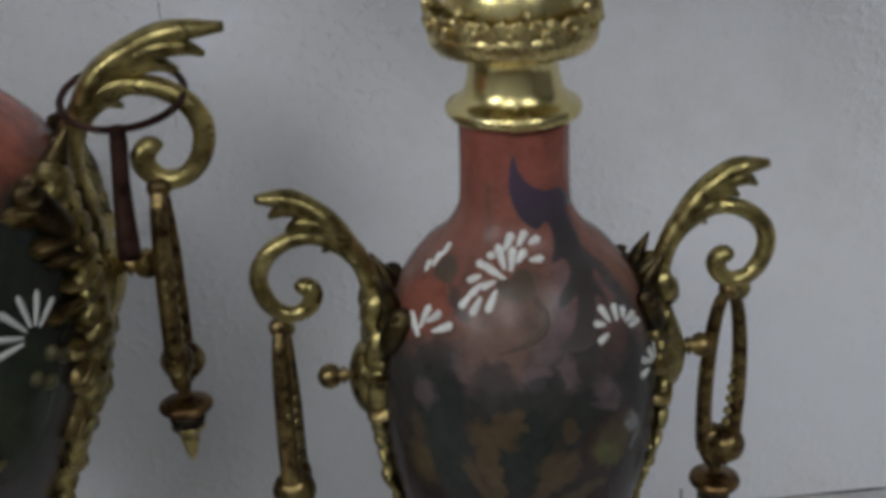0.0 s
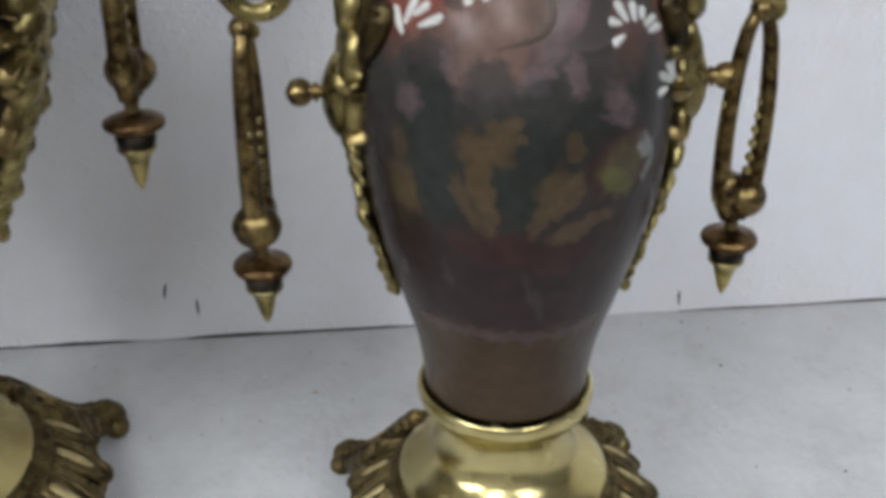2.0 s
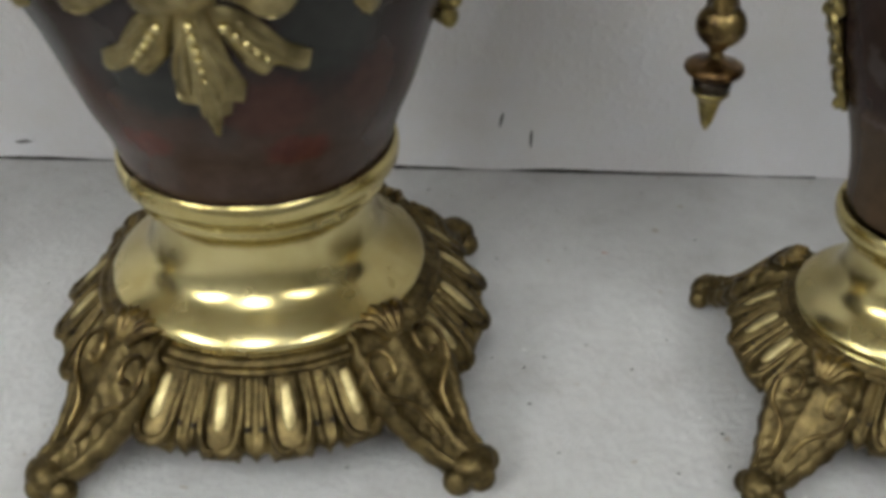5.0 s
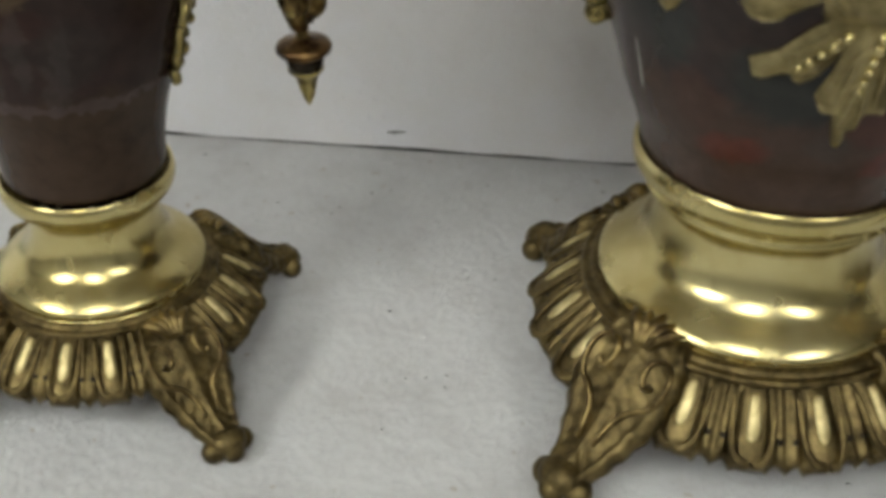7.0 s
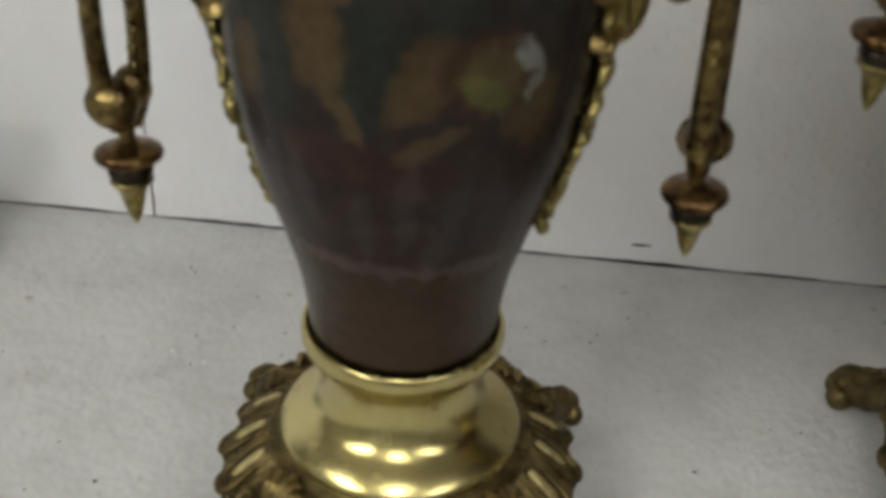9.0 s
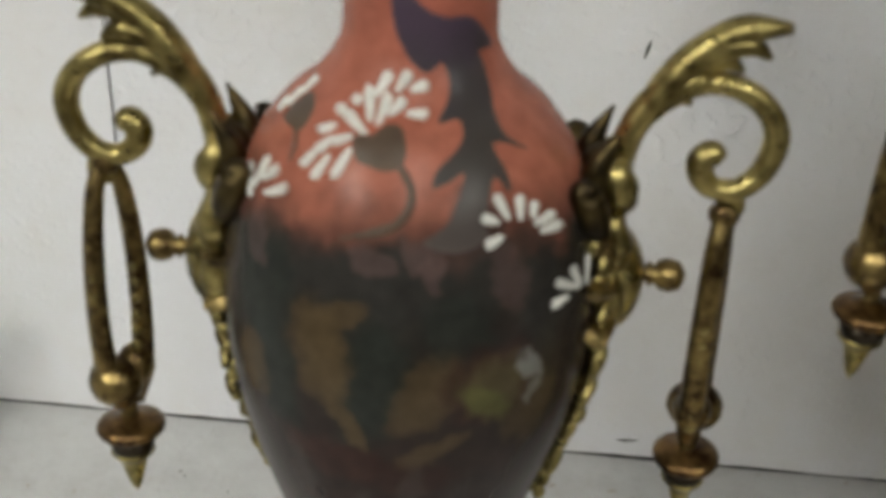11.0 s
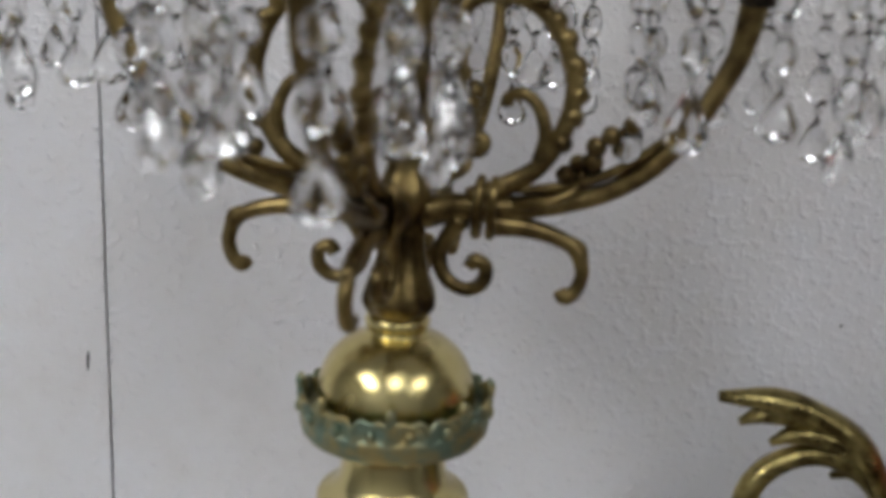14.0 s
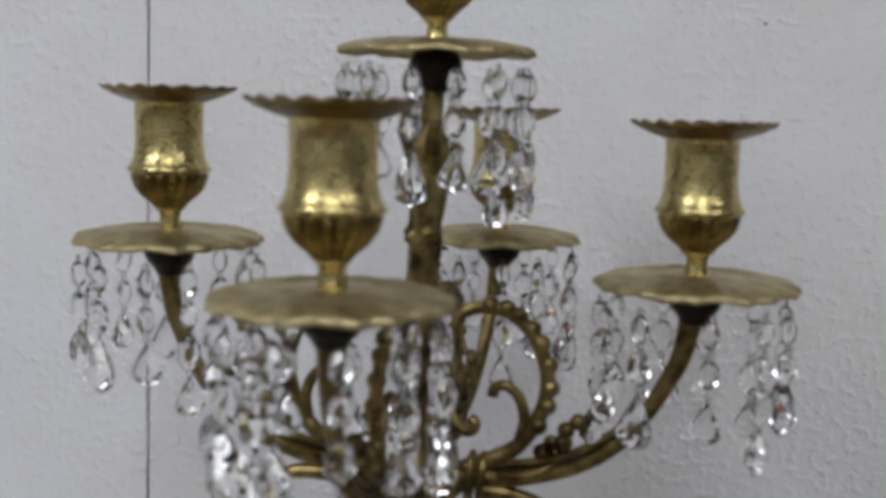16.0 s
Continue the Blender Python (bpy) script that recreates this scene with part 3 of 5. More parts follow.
for x0, x1, power in PANELS:
    lamp = tagged(new("ceiling_light"), "white ceiling light panel in a thin frame", "ceiling light", "ceiling light panels")
    lamp.matrix_basis = Matrix.Translation(((x0 + x1) / 2, sum(PANEL_Y) / 2, CEILING_Z))
    hx, hy = (x1 - x0) / 2, (PANEL_Y[1] - PANEL_Y[0]) / 2
    bm = bmesh.new()
    box(bm, (-hx, -hy, -0.012), (hx, hy, -0.002))
    part("diffuser", bm, glowing(power), lamp, smooth=False)
    bm = bmesh.new()
    for a, b in (((-hx - 0.02, -hy - 0.02), (hx + 0.02, -hy)), ((-hx - 0.02, hy), (hx + 0.02, hy + 0.02)), ((-hx - 0.02, -hy), (-hx, hy)), ((hx, -hy), (hx + 0.02, hy))):
        box(bm, (*a, -0.018), (*b, 0.0))
    part("frame", bm, FRAME, lamp, smooth=False)

# dark seam between boards and shelf, uneven and broken
rng = random.Random(4)
for tag, x0, x1, w0, y in (("seam", -1.0, JOINT_A, 0.00022, 0.0), ("seam", JOINT_A, -0.345, 0.00055, 0.0), ("seam", -0.345, 0.0, 0.0004, 0.0),
                           ("seam", 0.0, 0.16, 0.0005, 0.0), ("seam", 0.16, 0.245, 0.00035, 0.0), ("seam", 0.36, 1.0, 0.00028, 0.0)):
    bm = bmesh.new()
    n = max(4, int((x1 - x0) / 0.006))
    rows = []
    for k in range(n + 1):
        x = x0 + (x1 - x0) * k / n
        w = w0 * max(0.15, 0.8 + 0.7 * math.sin(x * 61 + 1) * math.sin(x * 23) + 0.5 * (rng.random() - 0.5))
        up = 0.0004 * math.sin(x * 70) + 0.0003 * rng.random()
        rows.append([bm.verts.new((x, -0.0004 - 1.2 * w, 0.0003)), bm.verts.new((x, -0.0004, 0.0004)), bm.verts.new((x, -0.0003, 0.0005 + 2.4 * w + 0.3 * up))])
    skin(bm, rows, False, False)
    part(tag, bm, DARK, shelf)

# scratches in the wall and specks on the shelf
SCRATCHES = [(-0.4653, 0.0381, -0.4662, 0.0285), (-0.2092, 0.0112, -0.1985, 0.0120), (0.0699, 0.0374, 0.0682, 0.0280), (0.0858, 0.0266, 0.0856, 0.0155),
             (0.3596, 0.0149, 0.3600, 0.0049), (-0.4715, 0.2999, -0.4722, 0.2897), (-0.2184, 0.2262, -0.2203, 0.2180), (-0.1415, 0.6020, -0.1400, 0.6012),
             (-0.1045, 0.3325, -0.1035, 0.3315), (JOINT_B - 0.001, 0.42, JOINT_B, 0.268)]
wall_mid = bpy.data.objects["wall_middle"]
for x0, z0, x1, z1 in SCRATCHES:
    bm = bmesh.new()
    d = Vector((x1 - x0, 0, z1 - z0))
    s = d.cross(Vector((0, 1, 0))).normalized() * (0.0008 if d.length < 0.02 else 0.00018)
    m0, m1 = Vector((x0, -0.0006, z0)), Vector((x1, -0.0006, z1))
    skin(bm, [[bm.verts.new(m0 - s * 0.3), bm.verts.new(m0 + s * 0.3)], [bm.verts.new(m0 + d * 0.4 - s), bm.verts.new(m0 + d * 0.4 + s)],
              [bm.verts.new(m1 - s * 0.4), bm.verts.new(m1 + s * 0.4)]], False, False)
    part("scratch", bm, DARK, wall_mid)


def fleck(x, y, r, material, squash=1.0):
    bm = bmesh.new()
    n = 9
    ring = [bm.verts.new((x + r * (0.6 + 0.6 * rng.random()) * math.cos(2 * math.pi * i / n), y + r * squash * (0.6 + 0.6 * rng.random()) * math.sin(2 * math.pi * i / n), 0.0002)) for i in range(n)]
    top = bm.verts.new((x, y, 0.0006))
    for i in range(n):
        bm.faces.new((ring[i], ring[(i + 1) % n], top))
    part("fleck", bm, material, shelf)


for x, y, r in ((-0.4203, -0.1943, 0.0011), (-0.389, -0.0624, 0.0007), (-0.4089, -0.0975, 0.0007), (-0.1478, -0.0337, 0.0007), (-0.4056, -0.118, 0.0006),
                (-0.3692, -0.089, 0.0007), (-0.2276, -0.0719, 0.0007), (0.0298, -0.0231, 0.0007), (0.1107, -0.1551, 0.0006), (0.3624, -0.1382, 0.0007),
                (0.4036, -0.1455, 0.0008), (0.0687, -0.0881, 0.0006), (-0.20, -0.045, 0.0006), (-0.15, -0.12, 0.0005), (-0.44, -0.22, 0.0008), (-0.175, -0.23, 0.0006)):
    fleck(x, y, r, SPECK)
fleck(0.123, -0.080, 0.0016, STAIN, 0.6)
for k in range(110):
    fleck(rng.uniform(-0.55, 0.45), rng.uniform(-0.30, -0.01), rng.uniform(0.0005, 0.0011), SPECK, rng.uniform(0.4, 1))
for k in range(40):
    fleck(rng.uniform(-0.55, 0.45), rng.uniform(-0.30, -0.02), rng.uniform(0.0008, 0.0017), CHIP, rng.uniform(0.4, 1))

# ---- crystals ----


def cut_bead(a, b, t):
    """An eight-sided cut bead, a wide, b high, t thick."""
    bm = bmesh.new()
    rings = []
    for s, y in ((0.5, -t), (0.85, -0.55 * t), (1.0, 0.0), (0.85, 0.55 * t), (0.5, t)):
        rings.append([bm.verts.new((a * s * math.cos(2 * math.pi * (i + 0.5) / 8), y, b * s * math.sin(2 * math.pi * (i + 0.5) / 8))) for i in range(8)])
    skin(bm, rings, True, True)
    bmesh.ops.recalc_face_normals(bm, faces=bm.faces[:])
    me = bpy.data.meshes.new("crystal_bead")
    bm.to_mesh(me)
    bm.free()
    me.materials.append(CRYSTAL)
    return me


def cut_drop(a, b, t):
    """A pear-shaped cut drop with its tip up at the origin."""
    bm = bmesh.new()
    shape = [(0.0, 0.0), (0.45, -0.28), (0.85, -0.55), (1.0, -0.74), (0.72, -0.92), (0.0, -1.0), (-0.72, -0.92), (-1.0, -0.74), (-0.85, -0.55), (-0.45, -0.28)]
    rings = []
    for s, y in ((0.45, -t), (0.82, -0.6 * t), (1.0, 0.0), (0.82, 0.6 * t), (0.45, t)):
        rings.append([bm.verts.new((a * s * x, y, b * (s * (z + 0.62) - 0.62))) for x, z in shape])
    skin(bm, rings, True, True)
    bmesh.ops.recalc_face_normals(bm, faces=bm.faces[:])
    me = bpy.data.meshes.new("crystal_drop")
    bm.to_mesh(me)
    bm.free()
    me.materials.append(CRYSTAL)
    return me


BEAD, BEAD_BIG, DROP, DROP_BIG = cut_bead(0.0035, 0.0054, 0.0026), cut_bead(0.0047, 0.0067, 0.0030), cut_drop(0.0056, 0.0155, 0.0036), cut_drop(0.0072, 0.0200, 0.0042)
bm = bmesh.new()
tube(bm, [(0, 0, 0.0012), (0.0011, 0, 0), (0, 0, -0.0012), (-0.0011, 0, 0)], 0.00025, 5, 3, closed=True)
LINK = bpy.data.meshes.new("wire_link")
bm.to_mesh(LINK)
bm.free()
LINK.materials.append(DARKMETAL)

# ---- candelabrum and urn parts ----


def mesh_of(name, bm, material):
    me = bpy.data.meshes.new(name)
    if name in SETTLED:
        for v in bm.verts:
            v.co.z = settle(v.co.z)
    for face in bm.faces:
        face.smooth = True
    bm.to_mesh(me)
    bm.free()
    me.materials.append(material)
    return me


def base_plate(root, r_in, z_in, r_edge, z_edge, lobes, shift, k):
    """Square-set bronze skirt with gadroons, a scalloped edge and bright flutes."""
    bm = bmesh.new()
    n, rings = 480, []
    step = 2 * math.pi / lobes

    def edge(a, s):
        p = abs(((a / step + shift) % 1.0) - 0.5)
        # p is 0 in the middle of a lobe and 0.5 between two
        lobe = math.sqrt(max(0.0, 1 - (p / 0.30) ** 2)) if p < 0.30 else 0.0
        small = math.sqrt(max(0.0, 1 - ((0.5 - p) / 0.17) ** 2)) if p > 0.33 else 0.0
        r = r_in + (r_edge - r_in) * s * (0.86 + s * (0.19 * lobe + 0.11 * small))
        groove = -1.3 * math.exp(-((p - 0.255) / 0.045) ** 2) - 0.9 * math.exp(-((p - 0.5) / 0.032) ** 2)
        rib = 0.8 * math.exp(-((p - 0.385) / 0.06) ** 2) + 0.5 * math.exp(-(p / 0.17) ** 2)
        z = z_in - (z_in - z_edge) * s ** 1.35 + 0.0015 * k * (groove + rib) * min(1.0, s * 4) + 0.0035 * k * lobe * s * s * (1 - s)
        return r, z
    for j in range(13):
        s = j / 12
        rings.append([bm.verts.new((edge(2 * math.pi * i / n, s)[0] * math.cos(2 * math.pi * i / n), edge(2 * math.pi * i / n, s)[0] * math.sin(2 * math.pi * i / n), edge(2 * math.pi * i / n, s)[1])) for i in range(n)])
    for dr, dz in ((0.0014, -0.0022), (-0.0002, -0.0062), (-0.004, -0.0045)):
        rings.append([bm.verts.new(((edge(2 * math.pi * i / n, 1)[0] + dr) * math.cos(2 * math.pi * i / n), (edge(2 * math.pi * i / n, 1)[0] + dr) * math.sin(2 * math.pi * i / n), edge(2 * math.pi * i / n, 1)[1] + dz)) for i in range(n)])
    rings.append([bm.verts.new((r_in * math.cos(2 * math.pi * i / n), r_in * math.sin(2 * math.pi * i / n), z_in - 0.006)) for i in range(n)])
    skin(bm, rings, True, False)
    # beaded drops along the edge
    for i in range(lobes):
        a = (i - shift) * step
        for da in (-0.5, -0.3, 0.3):
            r = r_in + (r_edge - r_in) * 0.95
            ball(bm, (r * math.cos(a + da * step), r * math.sin(a + da * step), z_edge - 0.001), 0.0022 * k, 7, 5)
    plate = part("base_plate", bm, ANTIQUE, root, "dark antique brass skirt with gadroons and scalloped edge")
    bm = bmesh.new()
    pts = [((r_in + (r_edge - r_in) * s), z_in - (z_in - z_edge) * s ** 1.35 + 0.0008 * k) for s in (0.28, 0.38, 0.50, 0.62, 0.74, 0.84)]
    tube(bm, [(r, 0, z) for r, z in pts], [0.0013 * k, 0.0019 * k, 0.0020 * k, 0.0021 * k, 0.0021 * k, 0.0012 * k], 12, 3, 0.42, side=(0, 0, 1))
    me = bpy.data.meshes.new("flute")
    for face in bm.faces:
        face.smooth = True
    bm.to_mesh(me)
    bm.free()
    me.materials.append(FLUTEMETAL)
    for i in range(lobes):
        a = (i + 0.5 - shift) * step
        if abs(((math.degrees(a) + 45) % 90) - 0) < 9 or abs(((math.degrees(a) + 45) % 90) - 90) < 9:
            continue
        ob = shared("flute", me, plate, pose(0, 0, 0, 0, 0, math.degrees(a)))
        tagged(ob, label="worn bright brass flute")
    # raised rounded rims round the flutes
    bm = bmesh.new()
    pts = []
    for off, s in ((-0.33, 0.24), (-0.31, 0.50), (-0.285, 0.78), (-0.22, 0.98), (-0.09, 1.08), (0.09, 1.08), (0.22, 0.98), (0.285, 0.78), (0.31, 0.50), (0.33, 0.24)):
        q = r_in + (r_edge - r_in) * s * (0.90 + 0.10 * s)
        pts.append((q * math.cos(off * step), q * math.sin(off * step), z_in - (z_in - z_edge) * min(s, 1.06) ** 1.35 + 0.0008 * k))
    tube(bm, pts, [0.0005 * k, 0.0009 * k, 0.0010 * k, 0.0014 * k, 0.0018 * k, 0.0018 * k, 0.0014 * k, 0.0010 * k, 0.0009 * k, 0.0005 * k], 8, 3)
    rim_me = mesh_of("lobe", bm, ANTIQUE)
    for i in range(lobes):
        a = math.degrees((i + 0.5 - shift) * step)
        if min((a + 45) % 90, 90 - (a + 45) % 90) > 9:
            shared("lobe", rim_me, plate, pose(0, 0, 0, 0, 0, a))
    # dark beads stand in for shade in the fretted edge's pierced holes between lobes
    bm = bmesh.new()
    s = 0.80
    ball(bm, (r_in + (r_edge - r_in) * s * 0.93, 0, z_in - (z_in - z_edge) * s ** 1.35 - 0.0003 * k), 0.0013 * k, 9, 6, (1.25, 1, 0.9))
    hole_shade_me = mesh_of("hole", bm, DARKMETAL)
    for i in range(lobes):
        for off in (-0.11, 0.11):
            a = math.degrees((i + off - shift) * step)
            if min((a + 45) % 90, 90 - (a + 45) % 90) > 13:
                shared("hole", hole_shade_me, plate, pose(0, 0, 0, 0, 0, a))
    # acanthus legs with rolled feet
    leg_me = foot_me = None
    for q in range(4):
        m = pose(0, 0, 0, 0, 0, 45 + 90 * q)
        if leg_me is None:
            d = FOOT[0]
            zz = lambda v: v * k
            bm = bmesh.new()
            us, wide, tops = (0.50, 0.58, 0.66, 0.74, 0.82, 0.90, 0.985), (0.0112, 0.0150, 0.0178, 0.0176, 0.0134, 0.0094, 0.0068), (0.0462, 0.0438, 0.0386, 0.0302, 0.0212, 0.0148, 0.0122)
            rows = []
            for a in range(49):
                u = 0.50 + 0.485 * a / 48
                w, top = float(np.interp(u, us, wide)) * k * (1 + 0.035 * math.sin(2 * math.pi * 17 * u)), float(np.interp(u, us, tops)) * k
                row = []
                for b in range(25):
                    v = -1 + b / 12
                    vein = math.sin(2 * math.pi * (22.0 * u - 2.0 * abs(v))) * (1 - abs(v)) * min(1.0, abs(v) * 4)
                    edge = math.exp(-((abs(v) - 0.84) / 0.10) ** 2)
                    lift = 0.0009 * vein + 0.0019 * edge + 0.0013 * math.exp(-(v / 0.10) ** 2) - 0.0030 * max(0.0, abs(v) - 0.86) / 0.14
                    row.append(bm.verts.new((d * u, w * v, top - 0.0022 * k * v * v + lift * k)))
                row += [bm.verts.new((d * u - 0.004 * k, w * v, top - 0.0075 * k)) for v in (0.9, 0.0, -0.9)]
                rows.append(row)
            skin(bm, rows, True, True)
            leg = part("leg", bm, ANTIQUE, root, "cast brass leg with acanthus scrolls")
            leg_me = leg.data
            bm = bmesh.new()
            tube(bm, [(d * 0.99, -0.0060 * k, zz(0.0068)), (d * 0.985, -0.003 * k, zz(0.0078)), (d * 0.985, 0.003 * k, zz(0.0078)), (d * 0.99, 0.0060 * k, zz(0.0068))], [0.0036 * k, 0.0060 * k, 0.0060 * k, 0.0036 * k], 12, 5, side=(0, 0, 1))
            for s in (-1, 0, 1):
                ball(bm, (d * 1.015 - abs(s) * 0.004 * k, s * 0.0062 * k, zz(0.0056)), 0.0049 * k, 12, 8)
            foot = part("foot", bm, ANTIQUE, leg)
            foot_me = foot.data
            scrolls = []
            for side in (-1, 1):
                bm = bmesh.new()
                pts = []
                for q in range(15):
                    th, rad = 0.5 * q, (0.0074 - 0.00042 * q) * k
                    x, y = d * 0.685 + rad * math.cos(th), side * (0.0092 * k + rad * math.sin(th) * 0.95)
                    pts.append((x, y, float(np.interp(x / d, us, tops)) * k + 0.0006 * k))
                tube(bm, [(d * 0.88, side * 0.0030 * k, 0.0170 * k), (d * 0.80, side * 0.0050 * k, 0.0240 * k)] + pts, [0.0008 * k, 0.0011 * k] + [0.0010 * k] * 13 + [0.0012 * k, 0.0013 * k], 7, 3)
                scrolls.append(mesh_of("scroll", bm, ARMGILT))
            for v in (-1.0, -0.5, 0.0, 0.5, 1.0):
                bm = bmesh.new()
                tube(bm, [(d * 0.63, v * 0.0022 * k, 0.0412 * k), (d * (0.56 + 0.02 * abs(v)), v * 0.0058 * k, 0.0462 * k), (d * (0.49 + 0.05 * abs(v)), v * 0.0100 * k, 0.0478 * k - 0.0010 * abs(v) * k)],
                     [0.0009 * k, 0.0021 * k, 0.0004 * k], 7, 4)
                scrolls.append(mesh_of("leaf", bm, ARMGILT))
        else:
            leg = shared("leg", leg_me, root, m)
            foot = shared("foot", foot_me, leg, Matrix())
        leg.matrix_local = m
        for me in scrolls:
            shared(me.name.split(".")[0], me, leg, Matrix())
        tagged(leg, label="cast brass leg with acanthus scrolls")
    return plate


FOOT = [0.091]


def pendant_meshes():
    bm = bmesh.new()
    for s in (-1, 1):
        tube(bm, [(s * 0.0010, 0, 0.000), (s * 0.0042, 0, -0.008), (s * 0.0062, 0, -0.022), (s * 0.0072, 0, -0.040), (s * 0.0070, 0, -0.056), (s * 0.0058, 0, -0.070), (s * 0.002, 0, -0.080)],
             [0.0022, 0.0026, 0.0029, 0.0031, 0.0032, 0.0034, 0.003], 10, 4, 1.25)
    ball(bm, (0, 0, 0.0), 0.0042, 12, 8, (1, 1.1, 1))
    ball(bm, (0.0035, 0, -0.0715), 0.0082, 14, 9, (1, 1.1, 1.0))
    ball(bm, (-0.0035, 0, -0.0685), 0.0062, 12, 8, (1, 1.0, 1.2))
    lathe(bm, [(0.0034, -0.078), (0.0026, -0.0815), (0.0024, -0.0840), (0.0038, -0.0858)], 14)
    loop = bm
    bm = bmesh.new()
    lathe(bm, [(0.0030, -0.0848), (0.0040, -0.0858), (0.0080, -0.0868), (0.0103, -0.0880), (0.0108, -0.0893), (0.0103, -0.0906), (0.0084, -0.0918), (0.0062, -0.0928)], 28)
    tip = bm
    bm = bmesh.new()
    lathe(bm, [(0.0060, -0.0926), (0.0070, -0.0938), (0.0072, -0.0950), (0.0066, -0.0966), (0.0064, -0.0985), (0.0046, -0.0995)], 24)
    collar = bm
    bm = bmesh.new()
    lathe(bm, [(0.0064, -0.0976), (0.0070, -0.0984), (0.0062, -0.0994), (0.0050, -0.1004), (0.0040, -0.1030), (0.0032, -0.1065), (0.0020, -0.1108), (0.0006, -0.1138)], 20)
    return loop, tip, collar, bm


def handle_mesh(k=1.0):
    """A scrolled handle in the plane x, z, set on the body at x = 0.055: curl, feathered wing and riser."""
    bm = bmesh.new()
    tube(bm, [(0.0535, 0, 0.200), (0.0585, 0, 0.212), (0.0585, 0, 0.226), (0.0562, 0, 0.240), (0.0562, 0, 0.253), (0.0585, 0, 0.266), (0.0635, 0, 0.276), (0.070, 0, 0.2795), (0.0775, 0, 0.2822),
              (0.0865, 0, 0.2810), (0.0945, 0, 0.2755), (0.0985, 0, 0.2670), (0.0968, 0, 0.2575), (0.0915, 0, 0.2510), (0.0848, 0, 0.2500), (0.0800, 0, 0.2535), (0.0790, 0, 0.2585), (0.0815, 0, 0.2615), (0.0840, 0, 0.2598)],
         [0.0022, 0.0046, 0.0048, 0.0042, 0.0040, 0.0040, 0.0042, 0.0037, 0.0034, 0.0034, 0.0035, 0.0036, 0.0035, 0.0033, 0.0033, 0.0037, 0.0040, 0.0036, 0.0028], 14, 5, 1.1)
    curl = bm
    feathers = []
    for y, pts, rad in ((0.0, [(0.058, 0.262), (0.0635, 0.2755), (0.0700, 0.2860), (0.0775, 0.2935), (0.0860, 0.2978), (0.0970, 0.2985)], [0.0020, 0.0042, 0.0046, 0.0042, 0.0040, 0.0016]),
                        (-0.0010, [(0.0740, 0.2890), (0.0810, 0.2930), (0.0875, 0.2935), (0.0925, 0.2905)], [0.0030, 0.0036, 0.0030, 0.0010]),
                        (0.0010, [(0.0690, 0.2830), (0.0755, 0.2875), (0.0815, 0.2885), (0.0865, 0.2855)], [0.0030, 0.0036, 0.0030, 0.0010]),
                        (-0.0010, [(0.0645, 0.2760), (0.0705, 0.2815), (0.0760, 0.2832), (0.0805, 0.2805)], [0.0026, 0.0034, 0.0028, 0.0010]),
                        (0.0, [(0.0615, 0.2690), (0.0660, 0.2755), (0.0705, 0.2775), (0.0740, 0.2755)], [0.0022, 0.0030, 0.0024, 0.0008])):
        bm = bmesh.new()
        tube(bm, [(x if x < 0.07 else 0.07 + (x - 0.07) * k, y, z) for x, z in pts], rad, 8, 5, 1.3)
        feathers.append(mesh_of("feather", bm, GILT))
    # leaves round the riser, and the boss between them
    for s in (-1, 1):
        for z0, dz, w in ((0.200, 0.030, 0.0105), (0.220, 0.027, 0.0115), (0.240, 0.021, 0.0085)):
            bm = bmesh.new()
            tube(bm, [(0.0560, s * 0.002, z0), (0.0570, s * w * 0.8, z0 + dz * 0.45), (0.0555, s * w, z0 + dz * 0.8), (0.0570, s * w * 0.8, z0 + dz)], [0.0020, 0.0054, 0.0044, 0.0012], 9, 4)
            feathers.append(mesh_of("shell", bm, GILT))
        for q, r, st in (((0.0530, s * 0.0125, 0.2235), 0.0034, (1, 1, 1)), ((0.0545, s * 0.0080, 0.2090), 0.0040, (1, 1, 1.3))):
            bm = bmesh.new()
            ball(bm, q, r, 10, 7, st)
            feathers.append(mesh_of("shell", bm, GILT))
    bm = bmesh.new()
    ball(bm, (0.0585, 0, 0.2190), 0.0082, 16, 10, (1.15, 1.5, 2.1))
    return mesh_of("handle", curl, GILT), feathers, mesh_of("shell", bm, GILT)


def knob_mesh():
    bm = bmesh.new()
    rings = [(0.0046, 0.0625), (0.0026, 0.0655), (0.0020, 0.0680), (0.0040, 0.0697), (0.0025, 0.0706), (0.0045, 0.0724), (0.0053, 0.0750), (0.0044, 0.0780), (0.0020, 0.0795), (0.0006, 0.0800)]
    loops = [[bm.verts.new((x, r * math.cos(2 * math.pi * i / 14), 0.2205 + r * math.sin(2 * math.pi * i / 14))) for i in range(14)] for r, x in rings]
    skin(bm, loops, True, True)
    return bm


